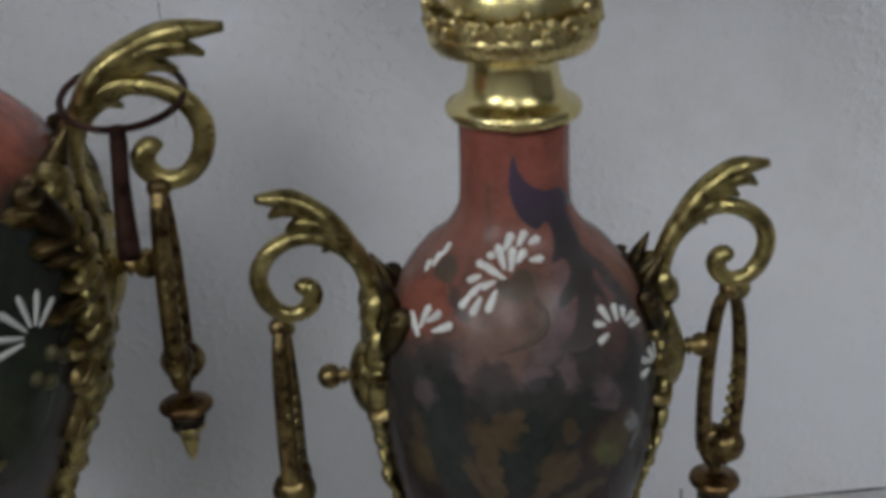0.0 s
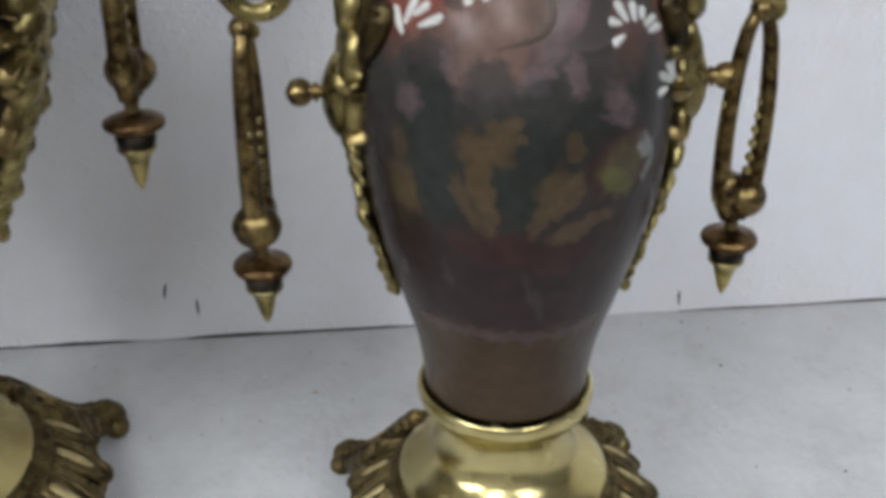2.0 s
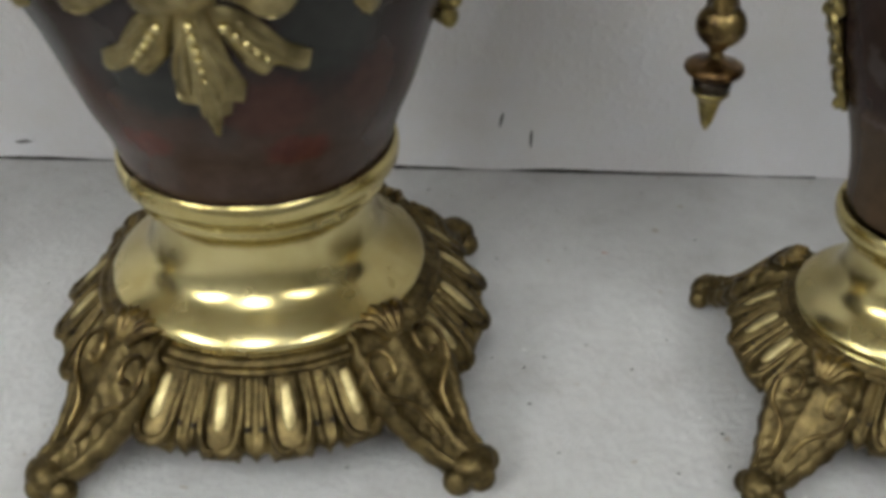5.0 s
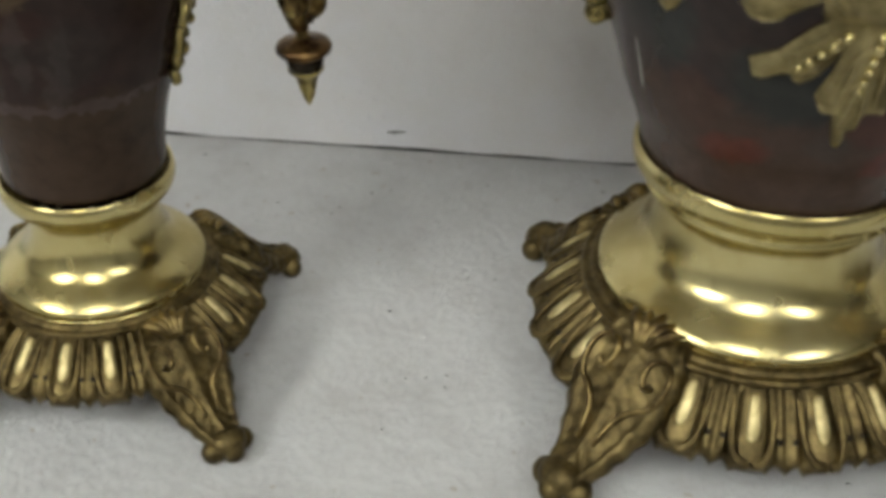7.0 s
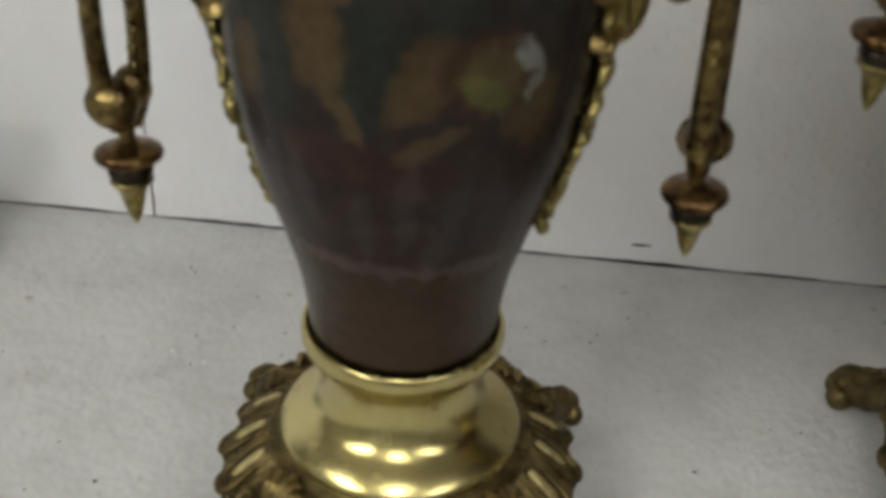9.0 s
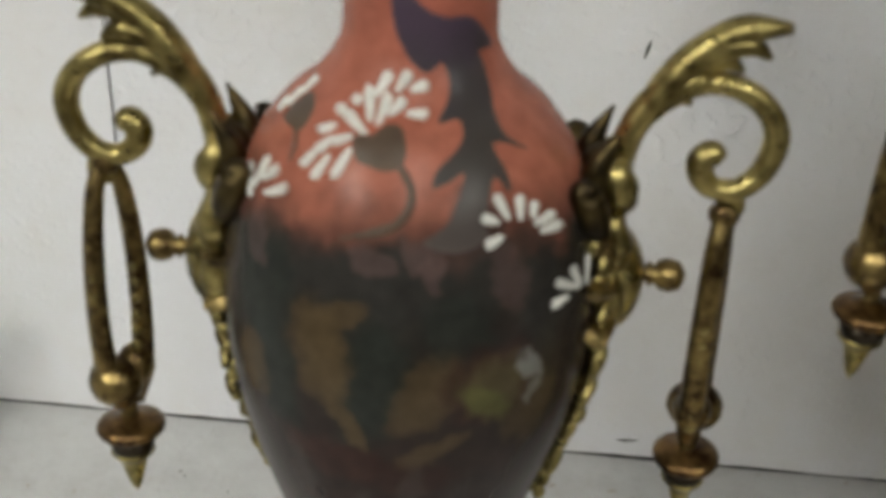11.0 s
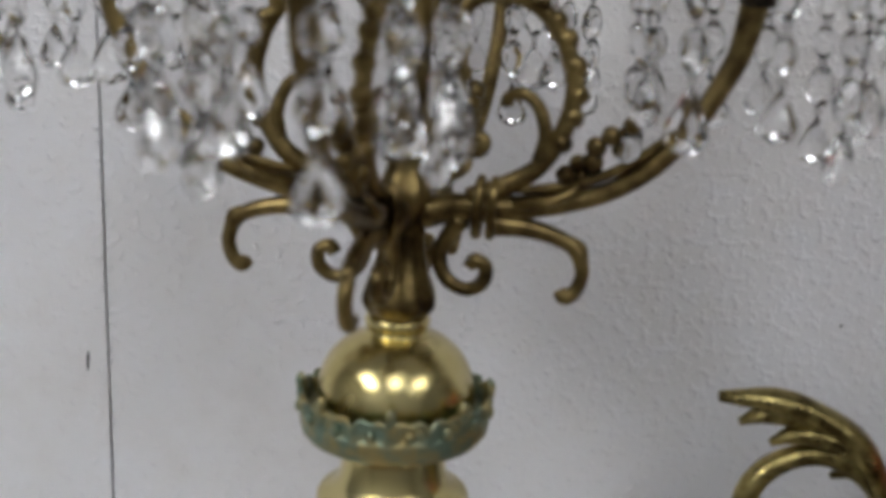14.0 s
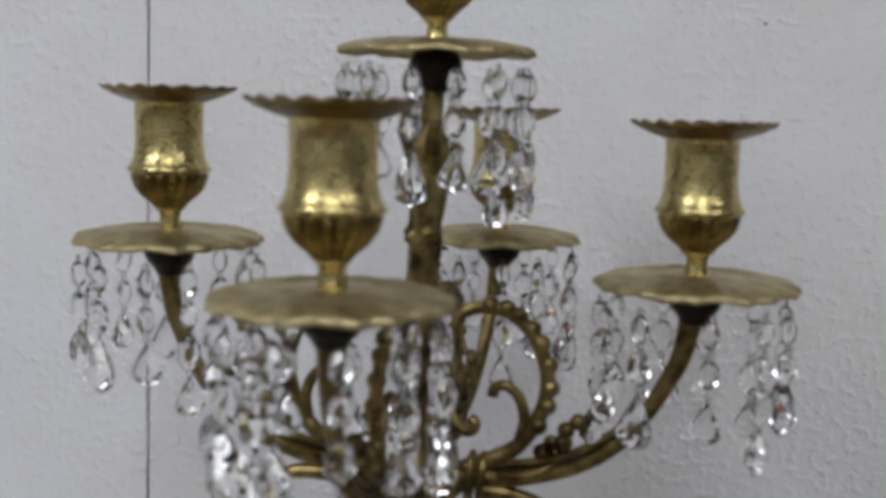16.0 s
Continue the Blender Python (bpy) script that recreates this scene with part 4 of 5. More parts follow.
def side_mount(profile, z_top, z_low, wide, size):
    """A tapering gilt spray that runs down the side of the body at angle 0."""
    bm = bmesh.new()
    r = random.Random(7)
    n, lobes = 18, []
    spine = []
    for k in range(n):
        s = k / (n - 1)
        z = z_top + (z_low - z_top) * s
        p, o = on_body(profile, 0, z, 0.0012)
        spine.append(tuple(p))
        w = wide * (1 - s) ** 0.75 + 0.0016
        for side in (-1, 1):
            deg = math.degrees(w / max(p.x, 0.02)) * side
            rise = 0.004 * (r.random() - 0.3)
            q0, _ = on_body(profile, 0, z + 0.004, 0.0010)
            q1, _ = on_body(profile, deg * 0.55, z + 0.001, 0.0022 + 0.0014 * r.random())
            q2, _ = on_body(profile, deg * (0.85 + 0.35 * r.random()), z + rise - 0.003, 0.0006 + 0.0030 * r.random())
            fat = size * (1.1 - 0.45 * s) * (0.85 + 0.4 * r.random())
            lobes.append(bmesh.new())
            tube(lobes[-1], [tuple(q0), tuple(q1), tuple(q2)], [0.0024 * size, 0.0042 * fat, 0.0020 * fat], 8, 4)
    tube(bm, spine, [0.0050 * size * (1.05 - 0.5 * k / n) for k in range(n - 1)] + [0.0010], 9, 3)
    return bm, lobes


def mount_leaves(profile, blades):
    """Broad curled leaves, each with ribs: angle and height of its root and its tip, half width."""
    made = []
    for a0, z0, a1, z1, w in blades:
        for s in (-1, 1):
            bm = bmesh.new()
            petal(bm, profile, s * a0, z0, s * a1, z1, w, 0.0042)
            for f in (-0.55, 0.0, 0.55):
                pts = []
                for q in (0.1, 0.5, 0.95):
                    p, o = on_body(profile, s * (a0 + (a1 - a0) * q + f * math.degrees(w / 0.1) * math.sin(math.pi * q * 0.9)), z0 + (z1 - z0) * q, 0.0052 - 0.001 * abs(f))
                    pts.append(tuple(p))
                tube(bm, pts, [0.0008, 0.0014, 0.0007], 6, 3)
            made.append(mesh_of("leaf", bm, ARMGILT))
    return made


def crown_spikes(profile, z, k):
    """Dark pointed leaves at the top of a handle's mount."""
    bm = bmesh.new()
    for a, lift, lean, drop in ((-24, 0.001, 0.002, 0.022), (-11, 0.011, 0.004, 0.028), (0, 0.007, 0.007, 0.016), (11, 0.011, 0.004, 0.028), (24, 0.001, 0.002, 0.022)):
        p, o = on_body(profile, a, z, 0.002)
        low, o2 = on_body(profile, a * 0.35, z - drop * k, 0.001)
        mid, o3 = on_body(profile, a * 0.8, z - drop * 0.45 * k, 0.0022)
        tube(bm, [tuple(low), tuple(mid), tuple(p + o * 0.001), tuple(p + o * (0.003 + lean) * k + Vector((0, 0, lift * k)))], [0.0014 * k, 0.0046 * k, 0.0044 * k, 0.0004], 9, 4)
    return bm


PENDANT = [mesh_of(nm, made, mat) for nm, made, mat in zip(("drop", "drop_tip", "neck_band", "point"), pendant_meshes(), (TARNISHED, RUSTGILT, DARKMETAL, GILT))]
bm = bmesh.new()
ball(bm, (0, 0, 0), 0.0019, 8, 6)
DROPBEAD = mesh_of("bead", bm, GILT)
HANDLE, HANDLE_WIDE, KNOB = handle_mesh(), handle_mesh(1.42), mesh_of("knob", knob_mesh(), TARNISHED)


def handles(root, profile, m_right, m_left, twists, mount, blades, crown, drop, hook, handle=HANDLE):
    """Two handles with knobs, mounts and hanging drops; drop: where the drops hang; hook: the curl that carries them."""
    mount_me, crown_me = mesh_of("side_mount", mount[0], GILT), mesh_of("leaf_crown", crown, LEAFBRONZE)
    bm = bmesh.new()
    tube(bm, [(x, 0, z) for x, z in hook], [0.0028, 0.0026, 0.0023, 0.0021, 0.0019, 0.0013], 9, 4)
    hook_me = mesh_of("hook", bm, GILT)
    leaves = mount_leaves(profile, blades) + [mesh_of("leaf", made, GILT) for made in mount[1]]
    for m, turn, twist in ((m_right, 0, twists[0]), (m_left, 180, twists[1])):
        flip = pose(0, 0, 0, 0, 0, turn)
        h = tagged(shared("handle", handle[0], root, flip @ m), label="scrolled gilt handle with a feathered leaf")
        for me in handle[1]:
            shared(me.name.split(".")[0], me, h, Matrix())
        shared("shell", handle[2], h, Matrix())
        shared("knob", KNOB, h, Matrix())
        spray = tagged(shared("side_mount", mount_me, root, flip @ pose(0, 0, 0, 0, 0, -7 if turn == 0 else 0)), label="gilt foliage spray down the side of the body")
        for me in leaves:
            shared("leaf", me, spray, Matrix())
        tagged(shared("leaf_crown", crown_me, root, flip), label="dark bronze pointed leaves above the handle")
        turned = pose(0, 0, 0, 0, 0, math.degrees(m.to_euler().z))
        shared("hook", hook_me, root, flip @ turned)
        d = tagged(shared("drop", PENDANT[0], root, flip @ turned @ pose(drop[0], drop[2] * (1 if turn == 0 else -1), drop[1], 0, -1.6 if turn == 0 else -0.8, twist)), label="pierced gilt drop that hangs from the handle")
        for me in PENDANT[1:]:
            shared(me.name.split(".")[0], me, d, Matrix())
        front = d.matrix_basis.to_3x3().inverted() @ Vector((0.12 if turn else -0.12, -1, 0)).normalized()
        for k in range(16):
            bar = Vector(((-1) ** k * (0.0070 - 0.00015 * k), 0, -0.034 - 0.0054 * (k // 2)))
            shared("bead", DROPBEAD, d, Matrix.Translation(bar + front * 0.0026) @ Matrix.Scale(0.75 + 0.03 * k, 4))


BODY = [(0.0300, 0.094), (0.032, 0.097), (0.033, 0.108), (0.0355, 0.122), (0.040, 0.138), (0.045, 0.155), (0.0495, 0.172), (0.0528, 0.190), (0.0545, 0.207), (0.0545, 0.222), (0.053, 0.234),
        (0.050, 0.248), (0.0445, 0.262), (0.036, 0.274), (0.028, 0.281), (0.0225, 0.289), (0.0205, 0.298), (0.0200, 0.3295)]

URN = [(0.050, 0.110), (0.053, 0.114), (0.057, 0.128), (0.063, 0.143), (0.071, 0.169), (0.0775, 0.185), (0.0855, 0.203), (0.0925, 0.222), (0.098, 0.242), (0.101, 0.262), (0.102, 0.282), (0.1005, 0.300),
       (0.095, 0.318), (0.083, 0.333), (0.068, 0.343), (0.054, 0.350), (0.046, 0.358), (0.043, 0.372)]


BODY = [(float(q[0]), settle(float(q[1]))) for q in spline(BODY, 4)]
URN = [(float(q[0]), settle(float(q[1]))) for q in spline(URN, 4)]


def vase_paint(body, profile):
    """White flowers, dark leaves, a stem and a fruit in raised enamel: angles in degrees and heights in metres."""
    def petals(strokes, w):
        bm = bmesh.new()
        for a0, z0, a1, z1 in strokes:
            petal(bm, profile, a0, z0, a1, z1, w)
        tagged(part("painted_flower", bm, WHITE_ENAMEL, body), label="flower of thick white enamel strokes")

    petals([(-123.7, 0.2697, -130.3, 0.2679), (-114.3, 0.2686, -121.7, 0.2667), (-122.1, 0.2674, -126.6, 0.2640), (-126.6, 0.2640, -130.0, 0.2601), (-120.6, 0.2637, -123.4, 0.2586), (-113.1, 0.2660, -116.0, 0.2601)], 0.0016)
    petals([(-119.6, 0.2716, -128.8, 0.2728), (-109.1, 0.2696, -122.8, 0.2724), (-109.4, 0.2719, -116.6, 0.2782), (-118.0, 0.2743, -122.5, 0.2756), (-105.1, 0.2715, -104.1, 0.2775), (-110.8, 0.2768, -105.9, 0.2821), (-100.7, 0.2735, -94.8, 0.2769), (-99.6, 0.2783, -93.3, 0.2827), (-91.2, 0.2788, -81.7, 0.2802), (-91.9, 0.2740, -82.3, 0.2741)], 0.0017)
    petals([(a0, z0 - 0.0016, a1, z1 - 0.0016) for a0, z0, a1, z1 in [(-56.9, 0.2537, -59.5, 0.2591), (-52.4, 0.2528, -50.8, 0.2578), (-47.6, 0.2523, -45.4, 0.2554), (-47.4, 0.2505, -38.4, 0.2510), (-45.6, 0.2483, -36.1, 0.2477), (-60.5, 0.2532, -65.6, 0.2548), (-60.0, 0.2496, -65.2, 0.2481)]], 0.0016)
    petals([(-148.9, 0.2501, -147.5, 0.2576), (-145.0, 0.2531, -139.8, 0.2570), (-140.8, 0.2506, -132.2, 0.2543), (-149.1, 0.2471, -157.6, 0.2530)], 0.0017)
    petals([(-31.4, 0.2270, -41.0, 0.2319), (-36.7, 0.2263, -43.4, 0.2262), (-29.4, 0.2270, -33.1, 0.2334), (-25.0, 0.2256, -21.6, 0.2326)], 0.0016)
    petals([(-159.3, 0.2682, -162.5, 0.2716), (-159.4, 0.2714, -161.6, 0.2749), (-162.9, 0.2659, -165.1, 0.2688)], 0.0013)
    large = [(-103.4, 0.3106), (-108.0, 0.3026), (-106.2, 0.2943), (-95.1, 0.2862), (-82.0, 0.2826), (-71.7, 0.2850), (-68.1, 0.2808), (-70.2, 0.2769), (-77.4, 0.2723), (-67.2, 0.2729), (-66.9, 0.2700), (-71.8, 0.2672), (-78.9, 0.2641), (-81.4, 0.2602), (-75.5, 0.2612), (-69.7, 0.2628), (-73.6, 0.2569), (-77.8, 0.2518), (-84.4, 0.2482), (-75.0, 0.2456), (-65.4, 0.2479), (-64.1, 0.2540), (-58.9, 0.2612), (-54.2, 0.2574), (-53.3, 0.2619), (-55.6, 0.2672), (-50.2, 0.2676), (-38.7, 0.2644), (-47.5, 0.2688), (-46.1, 0.2730), (-41.0, 0.2775), (-39.2, 0.2828), (-41.1, 0.2866), (-26.1, 0.2871), (-48.9, 0.2956), (-69.1, 0.2961), (-86.9, 0.2993), (-97.9, 0.3043)]
    for mat, outline in ((PURPLE, large),
                         (GREEN_PAINT, [(-113.2, 0.2687), (-106.3, 0.2695), (-101.1, 0.2716), (-94.1, 0.2714), (-91.0, 0.2681), (-91.7, 0.2646), (-96.7, 0.2630), (-103.3, 0.2634), (-109.8, 0.2646)]), (GREEN_PAINT, [(-147.7, 0.2656), (-155.1, 0.2661), (-156.4, 0.2699), (-153.2, 0.2726), (-141.7, 0.2709), (-138.5, 0.2677), (-140.8, 0.2656)])):
        bm = bmesh.new()
        painted(bm, profile, [tuple(q) for q in spline(outline, 3, True)], 0.00003, 4, 0.00022)
        part("painted_leaf", bm, mat, body)
    bm = bmesh.new()
    for line, w in (([(-92.5, 0.2641), (-88.4, 0.2600), (-88.6, 0.2559), (-92.1, 0.2523), (-98.3, 0.2500), (-109.0, 0.2472)], 0.0013), ([(-141.9, 0.2656), (-137.9, 0.2630), (-136.5, 0.2596)], 0.0008)):
        tube(bm, [tuple(on_body(profile, a, z, 0.0002 - w * 0.6)[0]) for a, z in line], [w] * (len(line) - 1) + [w * 0.6], 8, 5)
    part("painted_stem", bm, GREEN_PAINT, body)


def drip_pan(root, m, seed, strings=12, front=False):
    """A scalloped pan hung with strings of cut glass, with its candle cup and dark socket."""
    r = random.Random(seed)
    if "pan" not in MADE:
        bm = bmesh.new()
        lob = lambda a, s: 1 + (0.050 * abs(math.sin(8 * a)) - 0.022 + 0.024 * math.sin(24 * a)) * max(0, s - 0.3)
        up = [(0.0040, 0.0022), (0.0130, 0.0020), (0.0140, 0.0012), (0.0195, 0.0020), (0.0205, 0.0026), (0.0265, 0.0020), (0.0320, 0.0010), (0.0340, 0.0002), (0.0348, -0.0010)]
        rings = []
        for side in (0, 1):
            seq = up if side == 0 else [(q[0] - 0.0003, q[1] - 0.0012) for q in up[::-1]]
            for x, z in seq:
                s = x / 0.0345
                rings.append([bm.verts.new((x * lob(2 * math.pi * i / 192, s) * math.cos(2 * math.pi * i / 192), x * lob(2 * math.pi * i / 192, s) * math.sin(2 * math.pi * i / 192),
                                            z - 0.0010 * max(0, s - 0.7) * 3.4 * abs(math.sin(4 * (2 * math.pi * i / 192))) + 0.0002 * math.sin(16 * (2 * math.pi * i / 192)) * (s > 0.62))) for i in range(192)])
        skin(bm, rings, True, False)
        MADE["pan"] = mesh_of("drip_pan", bm, PANMETAL)
        bm = bmesh.new()
        lathe(bm, [(0.0001, 0.001), (0.0046, 0.0016), (0.0042, 0.004), (0.0036, 0.0075), (0.0040, 0.0095), (0.0058, 0.0110), (0.0055, 0.0125)], 28)
        bulb = bmesh.new()
        lathe(bulb, [(0.0054, 0.0112), (0.0062, 0.0122), (0.0074, 0.0138), (0.0102, 0.0164), (0.0126, 0.0200), (0.0136, 0.0234), (0.0139, 0.0248), (0.0136, 0.0258)], 192, 0,
              lambda a, s: 1 + 0.15 * (abs(math.sin(9 * a)) ** 0.7 - 0.75) * (min(1.0, s / 0.4) if s < 0.88 else 0.2))
        MADE["bulb"] = mesh_of("bulb", bulb, BULBMETAL)
        lathe(bm, [(0.0128, 0.0252), (0.0150, 0.0262), (0.0157, 0.0275), (0.0146, 0.0290), (0.0140, 0.0300), (0.0134, 0.0318), (0.0128, 0.0345), (0.0125, 0.0400), (0.0125, 0.0480), (0.0126, 0.0545), (0.0140, 0.0555), (0.0150, 0.0560)], 56)
        MADE["cup"] = mesh_of("candle_cup", bm, CUPMETAL)
        bm = bmesh.new()
        wav = lambda a, s: 1 + 0.06 * (abs(math.sin(10 * a)) - 0.5) * (1 if 0.3 < s < 0.65 else 0.3)
        lathe(bm, [(0.0128, 0.0550), (0.0165, 0.0562), (0.0205, 0.0582), (0.0245, 0.0605), (0.0245, 0.0612), (0.0205, 0.0592), (0.0165, 0.0574), (0.0115, 0.0566), (0.0112, 0.040)], 160, 0, wav, cap=False)
        for v in bm.verts:
            far = max(0.0, math.hypot(v.co.x, v.co.y) - 0.0165) / 0.008
            v.co.z += far * 0.0016 * (abs(math.sin(10 * math.atan2(v.co.y, v.co.x))) - 0.5)
        MADE["rim"] = mesh_of("cup_rim", bm, RIMMETAL)
        bm = bmesh.new()
        lathe(bm, [(0.0001, 0.0), (0.0062, -0.0005), (0.0086, -0.0028), (0.0096, -0.0062), (0.0086, -0.0098), (0.0060, -0.0128), (0.0046, -0.0155)], 28, 2)
        MADE["socket"] = mesh_of("socket", bm, DARKMETAL)
    pan = tagged(shared("drip_pan", MADE["pan"], root, m), label="scalloped brass drip pan hung with cut glass")
    shared("socket", MADE["socket"], root, m)
    cup = tagged(shared("candle_cup", MADE["cup"], root, m @ Matrix.Diagonal((1, 1, 0.90, 1))), label="chased brass candle cup with a frilled rim")
    shared("cup_rim", MADE["rim"], cup, Matrix())
    tagged(shared("bulb", MADE["bulb"], cup, Matrix()), label="fluted dull brass bulb")
    start = 20.0 if front else r.uniform(0, 40)
    inner = 2 if front else 0
    for i in range(strings + inner):
        a = start + (360 / strings * i if i < strings else 360 / max(inner, 1) * (i - strings)) + r.uniform(-5, 5)
        x = 0.0332 if i < strings else 0.0225
        z = -0.0062 - 0.001 * r.random()
        face = r.uniform(-20, 20)
        hang = pose(x * math.cos(radians(a)), x * math.sin(radians(a)), 0, 0, 0, a + 90 + face)
        upper = BEAD_BIG if front and i % 2 else BEAD
        seq = [(LINK, "wire_link", 0.0010), (upper, "crystal", 0.0068), (LINK, "wire_link", 0.0128)]
        if i % 4 == 0:
            seq += [(BEAD, "crystal", 0.0186), (LINK, "wire_link", 0.0246), (BEAD_BIG, "crystal", 0.0320), (LINK, "wire_link", 0.0394)]
            last, tip = 0.0402, DROP
        elif i % 4 == 2:
            seq += [(BEAD_BIG, "crystal", 0.0202), (LINK, "wire_link", 0.0276)]
            last, tip = 0.0284, DROP_BIG
        else:
            seq += [(BEAD_BIG if i % 4 == 1 else BEAD, "crystal", 0.0198), (LINK, "wire_link", 0.0268)]
            last, tip = 0.0276, DROP
        for me, nm, d in seq:
            tilt = r.uniform(-6, 6)
            shared(nm, me, pan, hang @ pose(0, 0, z - d, tilt, tilt * 0.5, r.uniform(-16, 16)))
        shared("crystal", tip, pan, hang @ pose(0, 0, z - last, r.uniform(-5, 5), r.uniform(-3, 3), r.uniform(-18, 18)))


MADE = {}


def arm_mesh():
    """A scrolled branch in the plane x, z from the stem to the socket."""
    bm = bmesh.new()
    c = lambda pts: [(x / 1000, 0, z / 1000) for x, z in pts]
    tube(bm, c([(5, 424), (15, 427), (28, 428), (46, 431), (61, 436), (74, 445), (84, 458), (90.5, 470), (95, 481), (97.6, 497)]), [0.0050, 0.0046, 0.0044, 0.0034, 0.0030, 0.0030, 0.0031, 0.0033, 0.0036, 0.0044], 12, 5, 0.9)
    tube(bm, c([(30, 434), (46, 436), (60, 441), (72, 449), (80, 458)]), [0.0010, 0.0018, 0.0018, 0.0016, 0.0006], 8, 5)
    tube(bm, c([(20, 430), (30, 435), (40, 442), (46.8, 454), (48.7, 467), (44.5, 480), (37.0, 488.5), (28, 492), (18, 490.5), (12.5, 483)]), [0.0040, 0.0034, 0.0030, 0.0029, 0.0029, 0.0028, 0.0026, 0.0026, 0.0025, 0.0022], 10, 5, 0.85)
    for s in np.linspace(0.26, 0.9, 9):
        pts = spline(c([(30, 435), (40, 442), (46.8, 454), (48.7, 467), (44.5, 480), (37.0, 488.5), (28, 492), (18, 490.5)]), 10)
        i = int(s * (len(pts) - 2))
        q, d = pts[i], pts[i + 1] - pts[i]
        out = np.array([d[2], 0, -d[0]]) / np.linalg.norm(d)
        ball(bm, tuple(q + out * 0.0012), 0.0034, 10, 7)
    tube(bm, c([(40, 444), (41.3, 452), (38.5, 460), (33.5, 463.6), (29.5, 462), (29.2, 459.2)]), [0.0022, 0.0022, 0.0021, 0.0020, 0.0021, 0.0022], 9, 5)
    tube(bm, c([(13, 455), (14.5, 449.5), (18.5, 445.5), (22.2, 445.3), (23.2, 448.3), (21.0, 450.0)]), [0.0014, 0.0020, 0.0022, 0.0022, 0.0022, 0.0020], 9, 5)
    tube(bm, c([(18, 424), (13.6, 417), (11.8, 411), (14.5, 404.5), (20.5, 401.6), (25.8, 404.2), (26.4, 409.3), (23.0, 411.2), (21.2, 408.9)]), [0.0034, 0.0027, 0.0025, 0.0024, 0.0023, 0.0023, 0.0023, 0.0024, 0.0022], 10, 5)
    tube(bm, c([(26, 423), (36, 423), (45, 421.5), (52.5, 418), (55.8, 411.5), (54.6, 405), (51.2, 402.2), (49.4, 404.2)]), [0.0038, 0.0032, 0.0028, 0.0025, 0.0023, 0.0023, 0.0025, 0.0022], 10, 5)
    tube(bm, c([(50, 421), (55, 418.5), (57.2, 414)]), [0.0012, 0.0016, 0.0004], 7, 4)
    for x, z, rr in ((48.4, 440.5, 2.6), (51.5, 444, 2.3), (55.9, 444.6, 2.9), (56.6, 449.4, 2.7), (60.8, 453.2, 2.6), (63.5, 449.0, 2.0), (66.8, 456.8, 2.4), (70.5, 458.5, 2.0), (53, 440, 2.2)):
        ball(bm, (x / 1000, 0.0012 * math.sin(x), z / 1000), 1.22 * rr / 1000, 10, 7)
    for x in (22.9, 27.2):
        tube(bm, [(x / 1000 + 0.0088 * 0.04 * math.sin(q), 0.0052 * math.cos(q), 0.428 + 0.0088 * math.sin(q)) for q in np.linspace(0, 2 * math.pi, 13)[:-1]], 0.0015, 8, 2, side=(1, 0, 0), closed=True)
    for s in (-1, 1):
        tube(bm, [(0.030, 0, 0.430), (0.038, s * 0.0035, 0.431), (0.047, s * 0.0050, 0.4335), (0.054, s * 0.0040, 0.438)], [0.0014, 0.0022, 0.0018, 0.0005], 7, 4)
    return bm


